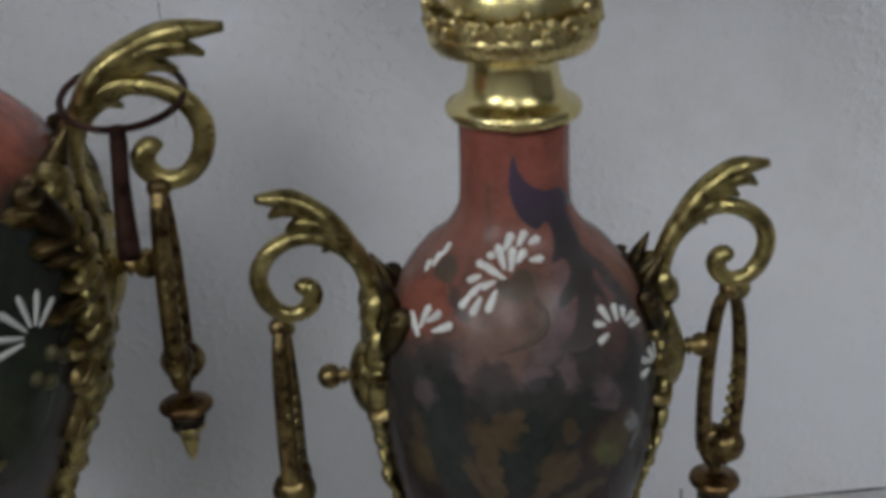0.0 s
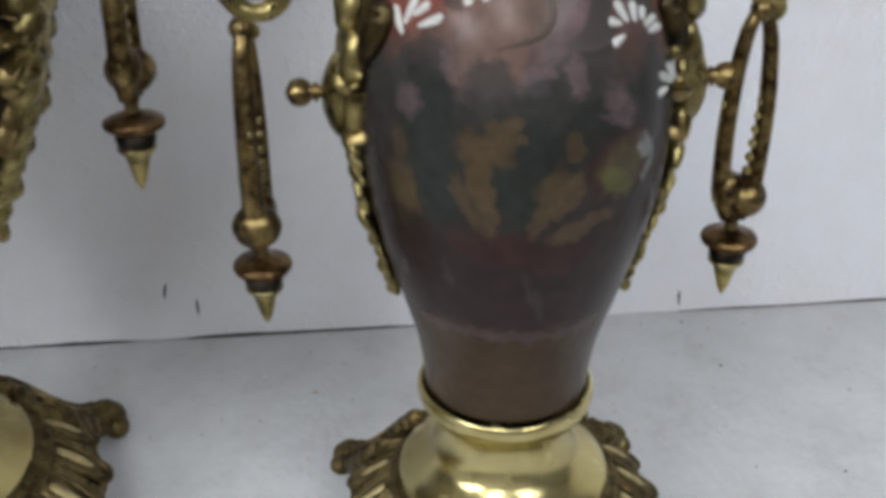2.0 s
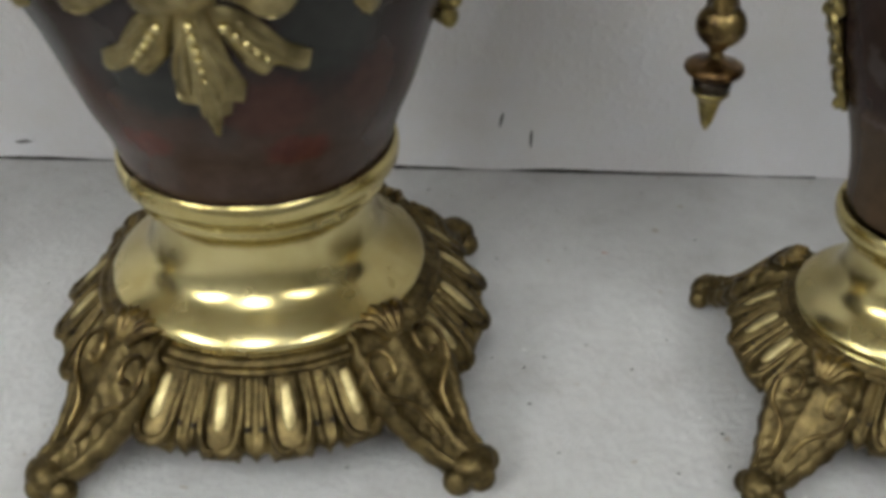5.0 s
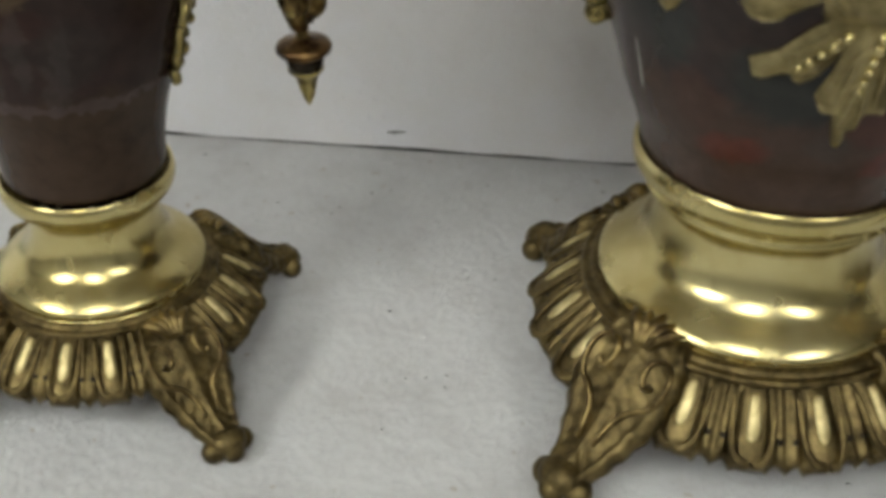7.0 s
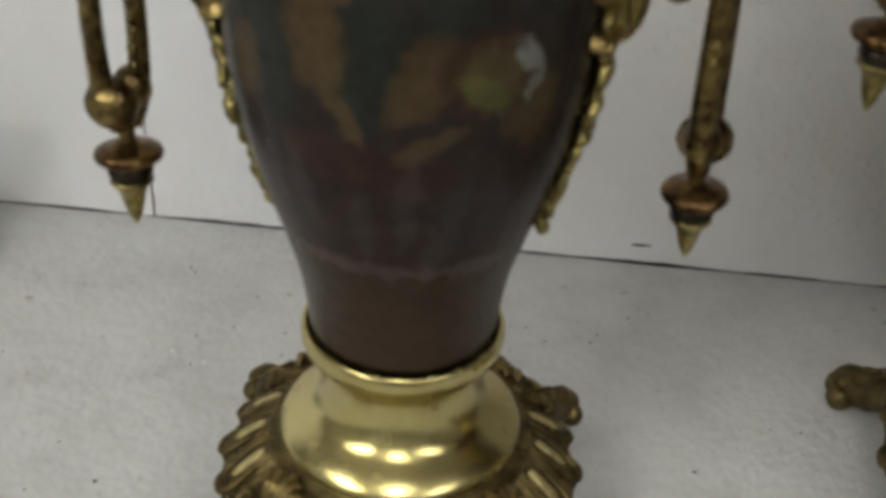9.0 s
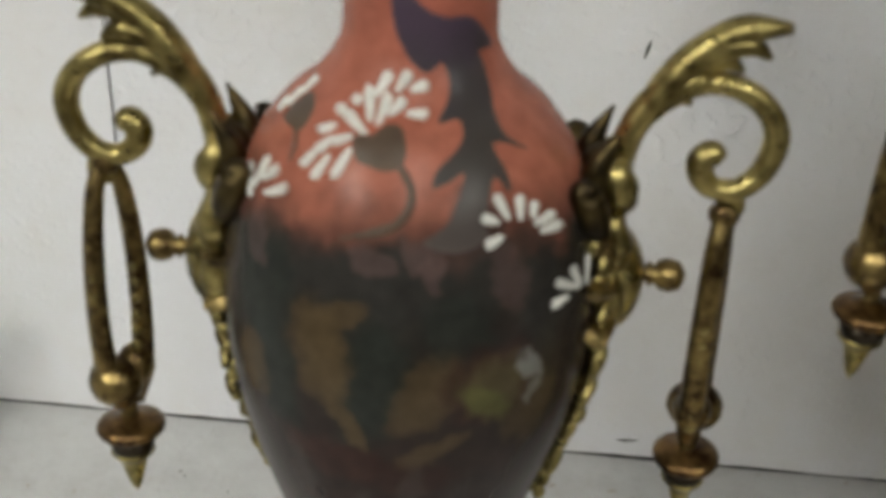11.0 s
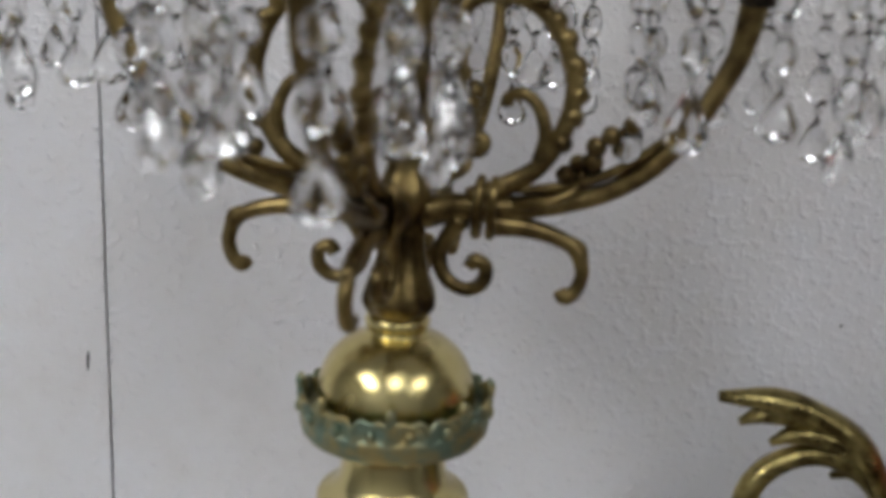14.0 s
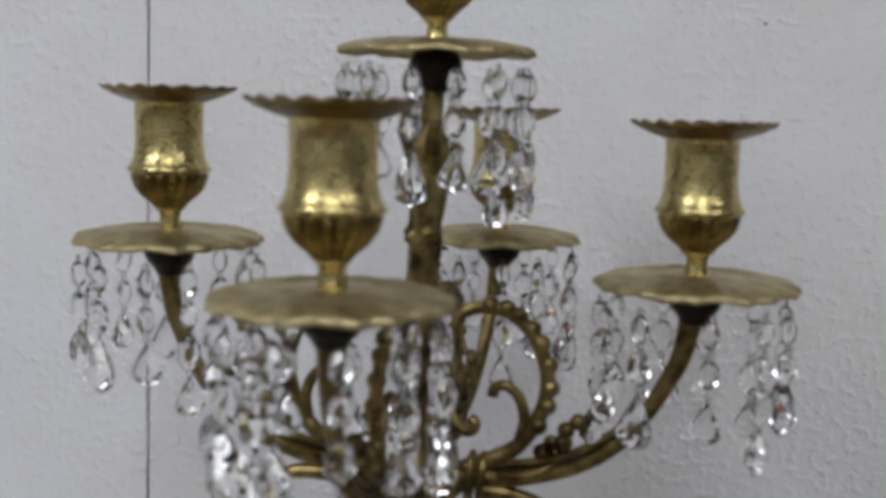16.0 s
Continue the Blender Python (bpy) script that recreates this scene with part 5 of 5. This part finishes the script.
def candelabrum(label):
    root = tagged(new("candelabrum"), label, "candelabrum", "pair of candelabra beside the urn")
    FOOT[0] = 0.0922
    base_plate(root, 0.0440, 0.0440, 0.0645, 0.0285, 20, 0.5, 1.0)
    bm = bmesh.new()
    lathe(bm, [(0.040, 0.0450), (0.0425, 0.0458), (0.0418, 0.0470), (0.0422, 0.0480), (0.0430, 0.0492), (0.0429, 0.0508), (0.0415, 0.0525), (0.0388, 0.0546), (0.0354, 0.0567), (0.0320, 0.0590), (0.0294, 0.0622), (0.0276, 0.0665), (0.0267, 0.0715),
               (0.0266, 0.0770), (0.0276, 0.0808), (0.0300, 0.0832), (0.0330, 0.0852), (0.0345, 0.0880), (0.0350, 0.0905), (0.0347, 0.0932), (0.0338, 0.0945), (0.0325, 0.0940), (0.0318, 0.0920)], 96, 3)
    seat = bmesh.new()
    lathe(seat, [(0.0400, 0.0415), (0.0468, 0.0428), (0.0478, 0.0440), (0.0468, 0.0451), (0.0448, 0.0447), (0.0440, 0.0462), (0.0400, 0.0466)], 96, 2)
    part("seat_ring", seat, ANTIQUE, root)
    part("pedestal", bm, BRASS, root, "polished brass pedestal dome with a rolled lip")
    bm = bmesh.new()
    lathe(bm, BODY, 128)
    body = part("vase_body", bm, VASE, root, "glazed faience vase, terracotta neck and dark painted band")
    vase_paint(body, BODY)
    handles(root, BODY, Matrix(), Matrix.Translation((-0.0014, 0, 0)), (72, 48), side_mount(BODY, 0.236, 0.138, 0.0115, 0.70), [(1, 0.222, 13, 0.236, 0.0032), (1, 0.216, 16, 0.222, 0.0034), (1, 0.210, 14, 0.204, 0.0032)], crown_spikes(BODY, 0.250, 1.0), (0.0880, 0.2395, 0.0),
            [(0.0860, 0.2438), (0.0900, 0.2424), (0.0912, 0.2392), (0.0895, 0.2368), (0.0872, 0.2375), (0.0868, 0.2398)])
    bm = bmesh.new()
    lathe(bm, [(0.0195, 0.3272), (0.0226, 0.3267), (0.0242, 0.3278), (0.0247, 0.3298), (0.0238, 0.3316), (0.0218, 0.3328), (0.0198, 0.3340), (0.0183, 0.3358), (0.0172, 0.3388), (0.0165, 0.3425), (0.0162, 0.3462), (0.0172, 0.3490), (0.0200, 0.3510)], 72, 3)
    part("collar", bm, BRASS, root, "polished brass neck collar")
    bm = bmesh.new()
    lathe(bm, [(0.0170, 0.3500), (0.0235, 0.3505), (0.0278, 0.3518), (0.0297, 0.3542), (0.0303, 0.3575), (0.0301, 0.3600), (0.0293, 0.3606), (0.0270, 0.3602), (0.0225, 0.3598), (0.0170, 0.3596)], 96, 1, cap=False)
    n = 16
    lathe(bm, [(0.0297, 0.3580), (0.0300, 0.3600), (0.0301, 0.3640), (0.0296, 0.3652), (0.0290, 0.3640), (0.0288, 0.3600), (0.0290, 0.3580)], 128, 1, lambda a, s: 1 + 0.012 * math.cos(16 * a), cap=False)
    for i in range(n):
        a0 = 2 * math.pi * i / n
        arc = [(0.0302 * math.cos(a0 + w * 2 * math.pi / n), 0.0302 * math.sin(a0 + w * 2 * math.pi / n), z) for w, z in ((0.0, 0.3618), (0.08, 0.3640), (0.25, 0.3660), (0.5, 0.3650), (0.75, 0.3660), (0.92, 0.3640), (1.0, 0.3618))]
        tube(bm, arc, [0.0009, 0.0010, 0.0011, 0.0012, 0.0011, 0.0010, 0.0009], 7, 3)
        a = a0 + math.pi / n
        ball(bm, (0.0303 * math.cos(a), 0.0303 * math.sin(a), 0.3618), 0.0017, 8, 6, (1, 1, 1.4))
        if i % 2 == 0:
            tube(bm, [(0.0300 * math.cos(a0), 0.0300 * math.sin(a0), 0.3640), (0.0303 * math.cos(a0), 0.0303 * math.sin(a0), 0.3685), (0.0299 * math.cos(a0), 0.0299 * math.sin(a0), 0.3708)], [0.0012, 0.0016, 0.0006], 8, 4)
    part("gallery", bm, VERDIGRIS, root, "pierced brass gallery with green verdigris")
    lean = Matrix.Translation((0, 0, 0.380)) @ pose(0, 0, 0, 0, 1.6, 0) @ Matrix.Translation((0, 0, -0.380))
    bm = bmesh.new()
    lathe(bm, [(0.0100, 0.3485), (0.0180, 0.3510), (0.0230, 0.3560), (0.0250, 0.3640), (0.0243, 0.3712), (0.0212, 0.3780), (0.0160, 0.3830), (0.0116, 0.3850), (0.0098, 0.3858), (0.0097, 0.3872), (0.0104, 0.3890), (0.0100, 0.3908), (0.0086, 0.3915)], 72, 3)
    part("globe", bm, BRASS, root, "polished brass globe")
    bm = bmesh.new()
    lathe(bm, [(0.0070, 0.3900), (0.0098, 0.3925), (0.0116, 0.3955), (0.0112, 0.3990), (0.0088, 0.4060), (0.0072, 0.4130), (0.0070, 0.4190), (0.0082, 0.4250), (0.0085, 0.4310), (0.0066, 0.4370), (0.0056, 0.4450), (0.0054, 0.4800), (0.0050, 0.4950)], 72, 3,
          lambda a, s: 1 + 0.09 * (abs(math.sin(4 * a)) - 0.6) * (1 if s < 0.7 else 0.4))
    place(part("stem", bm, ARMGILT, root, "fluted gilt baluster stem"), lean)
    bm = bmesh.new()
    def bark(a, q):
        return 1 + 0.10 * math.sin(3 * a + 14 * q) + 0.06 * math.sin(7 * a - 21 * q)
    lathe(bm, [(0.0056, 0.493), (0.0060, 0.500), (0.0058, 0.5125), (0.0066, 0.5140), (0.0070, 0.5160), (0.0066, 0.5182), (0.0060, 0.5200), (0.0064, 0.5290), (0.0066, 0.5400), (0.0070, 0.5460), (0.0062, 0.5520), (0.0044, 0.5570), (0.0038, 0.5650), (0.0040, 0.5765), (0.0060, 0.5830)], 40, 3, bark)
    trunk = place(part("upper_stem", bm, STEMGILT, root, "knotted gilt upper stem like a branch"), lean)
    for a, z in ((170, 0.541), (20, 0.535), (100, 0.538), (280, 0.543)):
        bm = bmesh.new()
        d = Vector((math.cos(radians(a)), math.sin(radians(a)), -0.009))
        tube(bm, [tuple(d * 0.003 + Vector((0, 0, z - 0.012))), tuple(d * 0.0075 + Vector((0, 0, z))), tuple(d * 0.0112 + Vector((0, 0, z + 0.006)))], [0.0034, 0.0032, 0.0020], 8, 4)
        part("twig_stub", bm, STEMGILT, trunk)
    arm = mesh_of("arm", arm_mesh(), ARMGILT)
    for i, a in enumerate((-8, 72, 171.6, 257)):
        tagged(shared("arm", arm, root, lean @ pose(0, 0, 0, 0, 0, a)), label="scrolled gilt arm with berries and curls")
        drip_pan(root, lean @ pose(0, 0, 0, 0, 0, a) @ pose(0.0975, 0, 0.5000, 0, 0, -a) @ pose(0, 0, 0, 0, -2.4, 0), 20 + i, 11, a == 257)
    drip_pan(root, lean @ pose(0, 0, 0.5752, 0, -2.4, 0), 31, 14)
    return root


left = candelabrum("gilt candelabrum on a terracotta faience vase, with cut glass drops")
left.matrix_basis = pose(-0.300, -0.193, 0.0005, 0, 0.25, 3.0)
right = copy_thing(left, pose(0.2335, -0.183, 0.0005, 0, 0.8, 1.5))
for o in left.children:
    if o.name.split(".")[0] in ("handle", "hook"):
        o.matrix_basis = Matrix.Translation((0, 0, 0.0008)) @ o.matrix_basis
for o in right.children:
    kind = o.name.split(".")[0]
    if kind in ("handle", "hook"):
        o.matrix_basis = Matrix.Translation((0, 0, 0.0020)) @ o.matrix_basis
    if kind == "drop":
        on_right = o.matrix_basis.translation.x > 0
        o.matrix_basis = Matrix.Translation(o.matrix_basis.translation + Vector((-0.003, 0, 0))) @ pose(0, 0, 0, 0, 0, 0 if on_right else 180) @ pose(0, 0, 0, 0, -0.6, 6 if on_right else 80)
    if kind == "gallery":
        o.data = o.data.copy()
        o.data.materials[0] = CUPMETAL
        tagged(o, label="pierced brass gallery")
    if kind == "vase_body":
        o.data = o.data.copy()
        o.data.materials[0] = VASE_HAZED
        o.matrix_basis = pose(0, 0, 0, 0, 0, 3)
tagged(right, "gilt candelabrum on a terracotta faience vase with white flowers")


def swing(root, dx, dy, dz, side):
    """Lets the drop on one side hang a little off the plumb line."""
    for o in root.children:
        if o.name.split(".")[0] == "drop" and o.matrix_basis.translation.x * side > 0:
            p = o.matrix_basis.translation.copy()
            o.matrix_basis = Matrix.Translation(p + Vector((0, 0, dz))) @ pose(0, 0, 0, math.degrees(dy / 0.114), -math.degrees(dx / 0.114), 0) @ Matrix.Translation(-p) @ o.matrix_basis


swing(left, 0.0024, 0.002, -0.002, 1)
swing(left, 0.0028, -0.006, 0.0035, -1)
swing(right, -0.0020, 0.0, 0.0020, 1)
swing(right, 0.0, 0.0, 0.0015, -1)

# ---- the urn between them ----
urn = tagged(new("urn"), "large dark green faience urn with gilt mounts and brass foot", "urn")
urn.matrix_basis = pose(-0.0264, -0.169, 0.0, 0, 0, 5.0)
FOOT[0] = 0.1180
base_plate(urn, 0.0665, 0.0488, 0.0895, 0.0285, 20, 0.0, 1.24)
bm = bmesh.new()
lathe(bm, [(0.0600, 0.0505), (0.0640, 0.0512), (0.0634, 0.0524), (0.0640, 0.0534), (0.0649, 0.0545), (0.0648, 0.0562), (0.0632, 0.0582), (0.0600, 0.0606), (0.0560, 0.0632), (0.0518, 0.0660), (0.0486, 0.0695), (0.0466, 0.0740), (0.0454, 0.0795), (0.0449, 0.0850), (0.0450, 0.0890),
           (0.0462, 0.0925), (0.0492, 0.0945), (0.0505, 0.0965), (0.0495, 0.0988), (0.0515, 0.1010), (0.0548, 0.1040), (0.0558, 0.1075), (0.0556, 0.1110), (0.0545, 0.1130), (0.0530, 0.1125), (0.0520, 0.1100)], 112, 3)
seat = bmesh.new()
lathe(seat, [(0.0620, 0.0470), (0.0702, 0.0480), (0.0716, 0.0494), (0.0704, 0.0508), (0.0678, 0.0504), (0.0668, 0.0518), (0.0620, 0.0522)], 112, 2)
part("seat_ring", seat, ANTIQUE, urn)
part("pedestal", bm, BRASS, urn, "polished brass pedestal dome with ringed lip")
bm = bmesh.new()
lathe(bm, URN, 144)
urn_body = part("urn_body", bm, URNGLAZE, urn, "glazed faience body, dark green under a terracotta shoulder")


bm = bmesh.new()
for heart, tips in (((-32, 0.262), [(-44, 0.262), (-43, 0.270), (-39, 0.277), (-34, 0.279), (-29, 0.277), (-25, 0.271)]), ((-40, 0.318), [(-48, 0.322), (-44, 0.327), (-39, 0.329), (-34, 0.327)]),
                    ((-150, 0.262), [(-162, 0.262), (-160, 0.270), (-155, 0.277), (-149, 0.279), (-143, 0.275)])):
    for a, z in tips:
        petal(bm, URN, heart[0] + (a - heart[0]) * 0.3, heart[1] + (z - heart[1]) * 0.3, a, z, 0.0014)
part("painted_flower", bm, WHITE_ENAMEL, urn_body, "flowers of thick white enamel strokes")
# a thin pale upright stroke on the left of the body
bm = bmesh.new()
petal(bm, URN, -153.4, 0.1689, -155.0, 0.1496, 0.0009, 0.0003)
part("scuff", bm, PALE_PAINT, urn_body, "narrow pale mark on the glaze")
for a, z in ((-28, 0.252), (-24, 0.247), (-33, 0.246), (-29, 0.241)):
    bm = bmesh.new()
    ball(bm, tuple(on_body(URN, a, z, 0.0005)[0]), 0.003, 10, 6)
    part("painted_berry", bm, FRUIT, urn_body, "yellow enamel berry")

URN_BLADES = [(2 + (k % 3), 0.300 - 0.0075 * k, (15 + 6 * (k % 2) + 4 * (k % 3)) * (1 - 0.055 * k), 0.311 - 0.0100 * k + 0.004 * (k % 2), 0.0040 - 0.0001 * k) for k in range(12)]
shift = Matrix.Translation((0.1386, 0, 0.3170)) @ Matrix.Diagonal((1.20, 1.20, 1.18, 1)) @ Matrix.Translation((-0.0880, 0, -0.2595))
handles(urn, URN, pose(0, 0, 0, 0, 0, -4) @ shift, pose(0, 0, 0, 0, 0, -4) @ Matrix.Translation((0.003, 0, 0)) @ shift, (84, 28), side_mount(URN, 0.305, 0.165, 0.022, 1.7), URN_BLADES, crown_spikes(URN, 0.308, 1.35), (0.1325, 0.2945, -0.005),
        [(0.1400, 0.2985), (0.1370, 0.2975), (0.1325, 0.2955), (0.1308, 0.2925), (0.1325, 0.2900), (0.1350, 0.2915)], HANDLE_WIDE)
swing(urn, -0.0030, -0.012, 0.0030, 1)
swing(urn, -0.0010, 0.002, -0.003, -1)
# gilt leaf mount on the front
bm = bmesh.new()
AF = -95.0


LEAVES, RIBS = [], []


def rib(points, thick, seg, per):
    RIBS.append(bmesh.new())
    tube(RIBS[-1], points, thick, seg, per)


def relief(outline, raised):
    LEAVES.append(bmesh.new())
    painted(LEAVES[-1], URN, [(AF + a, z) for a, z in outline], raised, 3)


relief([(3.0, 0.1475), (0.9, 0.1552), (-0.6, 0.1647), (-3.2, 0.1641), (-5.8, 0.1692), (-3.5, 0.1791), (-2.3, 0.1886), (-0.5, 0.2030), (6.5, 0.2030), (8.2, 0.1886), (9.6, 0.1791), (12.4, 0.1700), (11.6, 0.1642), (8.6, 0.1655), (7.6, 0.1577), (4.9, 0.1560)][::-1], 0.0040)
for s in (-1, 1):
    for u0, v0, u1, v1 in ((1.2, 0.2000, 4.4, 0.1700), (0.6, 0.1800, 2.2, 0.1600), (2.2, 0.1950, 6.6, 0.1770)):
        rib([tuple(on_body(URN, AF + 3.2 + s * u, v, 0.0044)[0]) for u, v in ((u0, v0), ((u0 + u1) / 2 + 0.4, (v0 + v1) / 2), (u1, v1))], [0.0006, 0.0012, 0.0005], 6, 4)
for s in (-1, 1):
    relief([(3.2 + s * a, z) for a, z in ((2.5, 0.2030), (8.8, 0.2010), (12.6, 0.1965), (15.6, 0.1912), (18.6, 0.1860), (25.2, 0.1808), (24.6, 0.1758), (19.6, 0.1758), (16.0, 0.1790), (14.2, 0.1764), (11.4, 0.1770), (7.6, 0.1820), (5.2, 0.1900))][::s], 0.0036)
    for u0, v0, u1, v1 in ((7, 0.197, 21, 0.1785), (8, 0.192, 15, 0.1790), (9, 0.199, 17, 0.1880)):
        rib([tuple(on_body(URN, AF + 3.2 + s * u, v, 0.0040)[0]) for u, v in ((u0, v0), ((u0 + u1) / 2, (v0 + v1) / 2 - 0.001), (u1, v1))], [0.0006, 0.0012, 0.0005], 6, 4)
    relief([(s * a, z) for a, z in ((9, 0.206), (13, 0.202), (19, 0.199), (24, 0.201), (25, 0.208), (21, 0.214), (14, 0.215), (9, 0.212))][::s], 0.0045)
    relief([(s * a, z) for a, z in ((35, 0.206), (37, 0.196), (40, 0.191), (42.5, 0.195), (43.5, 0.206), (40, 0.214))][::s], 0.0034)
    relief([(s * a, z) for a, z in ((28, 0.210), (31, 0.200), (34, 0.210), (31, 0.220))][::s], 0.0030)
    rib([tuple(on_body(URN, AF + s * a, z, 0.003)[0]) for a, z in ((3, 0.206), (12, 0.220), (26, 0.224), (40, 0.216), (52, 0.222))], [0.0026, 0.0034, 0.0030, 0.0028, 0.001], 8, 5)
painted(bm, URN, [(AF + a, z) for a, z in ((8, 0.200), (10, 0.214), (6, 0.228), (0, 0.236), (-6, 0.228), (-10, 0.214), (-8, 0.200))], 0.005, 3)
front = part("front_mount", bm, GILT_PALE, urn, "pale gilt acanthus mount on the front of the body")
for leaf in LEAVES:
    part("leaf", leaf, GILT_PALE, front)
for made in RIBS:
    part("rib", made, GILT_PALE, front)
bm = bmesh.new()
ball(bm, (0, 0, 0), 0.0015, 10, 7)
BEADBALL = mesh_of("bead", bm, BRASS)
spots = [(3.1, 0.1760 + 0.0045 * k, 0.7 + 0.10 * k) for k in range(6)] + [(3.2 + s * (14 - 1.9 * k), 0.1842 + 0.0034 * k, 0.9 + 0.07 * k) for s in (-1, 1) for k in range(5)]
for a, z, size in spots:
    shared("bead", BEADBALL, front, Matrix.Translation(on_body(URN, AF + a, z, 0.0046)[0]) @ Matrix.Scale(size, 4))
bm = bmesh.new()
lathe(bm, [(0.0425, 0.366), (0.0465, 0.3665), (0.0480, 0.369), (0.0470, 0.373), (0.0440, 0.377), (0.0400, 0.381), (0.0390, 0.387), (0.0410, 0.390), (0.0380, 0.392)], 80, 3)
part("collar", bm, BRASS, urn, "polished brass rim at the mouth")

# ---- iron ring with a rod, slung round the urn's handle ----
ring_thing = tagged(new("iron_key"), "dark rusty iron ring with a rod, on the urn handle", "key")
ring_thing.matrix_basis = pose(0.0975, -0.1665, 0.3325, 0, 0, 3)
bm = bmesh.new()
tube(bm, [(0.0222 * math.cos(a), 0.0222 * math.sin(a), 0.0222 * 0.28 * math.sin(a)) for a in np.linspace(0, 2 * math.pi, 17)[:-1]], 0.0014, 9, 3, side=(0, 0, 1), closed=True)
part("bow", bm, IRON, ring_thing)
bm = bmesh.new()
tube(bm, [(-0.0005, -0.0215, -0.005), (-0.0005, -0.0220, -0.011), (-0.0020, -0.0218, -0.027), (-0.0036, -0.0212, -0.055)], [0.0026, 0.0032, 0.0033, 0.0044], 12, 5)
part("rod", bm, IRON, ring_thing)

# ---- plastic bag with green packing ----
bag = tagged(new("plastic_bag"), "crumpled clear plastic bag standing against the wall", "bag")
bag.matrix_basis = pose(-0.6185, -0.0575, 0.0, 0, 0, 0)
bm = bmesh.new()
r = random.Random(11)
rings = []
for j in range(15):
    z = 0.001 + 0.068 * j / 14
    grow = 0.995 + 0.02 * math.sin(math.pi * min(1, j / 9)) - 0.006 * j
    ring = []
    for i in range(56):
        a = 2 * math.pi * i / 56
        w = grow * (1 + 0.018 * math.sin(5 * a + j * 0.7) + 0.016 * math.sin(11 * a - j * 1.1) + 0.012 * (r.random() - 0.5))
        ring.append(bm.verts.new((0.080 * w * math.copysign(abs(math.cos(a)) ** 0.22, math.cos(a)), 0.0405 * w * math.copysign(abs(math.sin(a)) ** 0.30, math.sin(a)), z + 0.0025 * math.sin(5 * a + 0.3 * j) * min(1, j / 5))))
    rings.append(ring)
skin(bm, rings, True, False)
bm.faces.new(rings[0][::-1])
part("film", bm, BAGFILM, bag)
bm = bmesh.new()
fold = [[bm.verts.new((x, y, z)) for x, y, z in row] for row in (((-0.02, 0.012, 0.040), (0.020, 0.014, 0.042), (0.068, 0.020, 0.053)), ((-0.02, 0.006, 0.034), (0.024, 0.004, 0.036), (0.064, 0.012, 0.046)), ((-0.02, -0.004, 0.018), (0.026, -0.006, 0.024), (0.052, 0.004, 0.034)))]
skin(bm, fold, False, False)
part("fold", bm, BAGFILM, bag)
green = tagged(new("packing"), "bright green crumpled packing inside the plastic bag", "packing")
green.matrix_basis = pose(-0.595, -0.0575, 0.002)
# crumpled leaves of green film, heaped
for k in range(44):
    bm = bmesh.new()
    x0, y0, z0 = -0.04 + 0.094 * ((k * 0.618) % 1.0), r.uniform(-0.036, 0.034), r.uniform(0.005, 0.030)
    turn, tip, size = r.uniform(0, 6.28), r.uniform(-0.9, 0.9), r.uniform(0.011, 0.019)
    rows = []
    for p in range(7):
        row = []
        for q in range(7):
            u, v = (p / 3 - 1) * size, (q / 3 - 1) * size * 0.7
            h = 0.0035 * math.sin(u * 420 + k) * math.cos(v * 380 + 2 * k) + tip * v * 0.8
            x, y = x0 + u * math.cos(turn) - v * math.sin(turn), y0 + u * math.sin(turn) + v * math.cos(turn)
            row.append(bm.verts.new((max(-0.07, min(0.052, x)), max(-0.038, min(0.038, y)), max(0.0012, z0 + h))))
        rows.append(row)
    skin(bm, rows, False, False)
    bmesh.ops.solidify(bm, geom=bm.faces[:], thickness=0.0006)
    part("crumple", bm, GREENSTUFF, green)
comb = tagged(new("comb"), "black plastic comb sticking out of the plastic bag", "comb")
comb.matrix_basis = pose(-0.5339, -0.0300, 0.0731, 0, 41, 0) @ Matrix.Scale(1.25, 4)
bm = bmesh.new()
outline = [(-0.0004, -0.034), (0.0010, -0.034), (0.0046, -0.006), (0.0049, 0.0), (0.0034, 0.0002), (0.0028, -0.0048), (0.0020, -0.0050), (0.0016, 0.0008), (-0.0012, 0.0014), (-0.0020, -0.0044), (-0.0028, -0.0042), (-0.0032, 0.0018), (-0.0048, 0.0018), (-0.0046, -0.007)]
rings = [[bm.verts.new((x, y, z)) for x, z in outline] for y in (-0.0011, 0.0011)]
skin(bm, rings, True, True)
bmesh.ops.recalc_face_normals(bm, faces=bm.faces[:])
part("spine", bm, BLACK, comb, smooth=False)
scrap = tagged(new("feather_scrap"), "dark curled scrap of feather lying on the shelf", "scrap")
scrap.matrix_basis = pose(-0.5350, -0.1065, 0.0006, 0, 0, -4)
bm = bmesh.new()
tube(bm, [(-0.03, 0, 0.001), (-0.012, 0.001, 0.0022), (0.004, 0, 0.0016), (0.013, -0.0012, 0.0004)], [0.003, 0.0036, 0.0024, 0.0004], 8, 5, 1.4, side=(0, 1, 0))
tube(bm, [(0.0, 0.002, 0.0010), (0.008, 0.0030, 0.0010), (0.015, 0.0018, 0.0004)], [0.0008, 0.0010, 0.0003], 6, 4)
part("vane", bm, SCRAP, scrap)
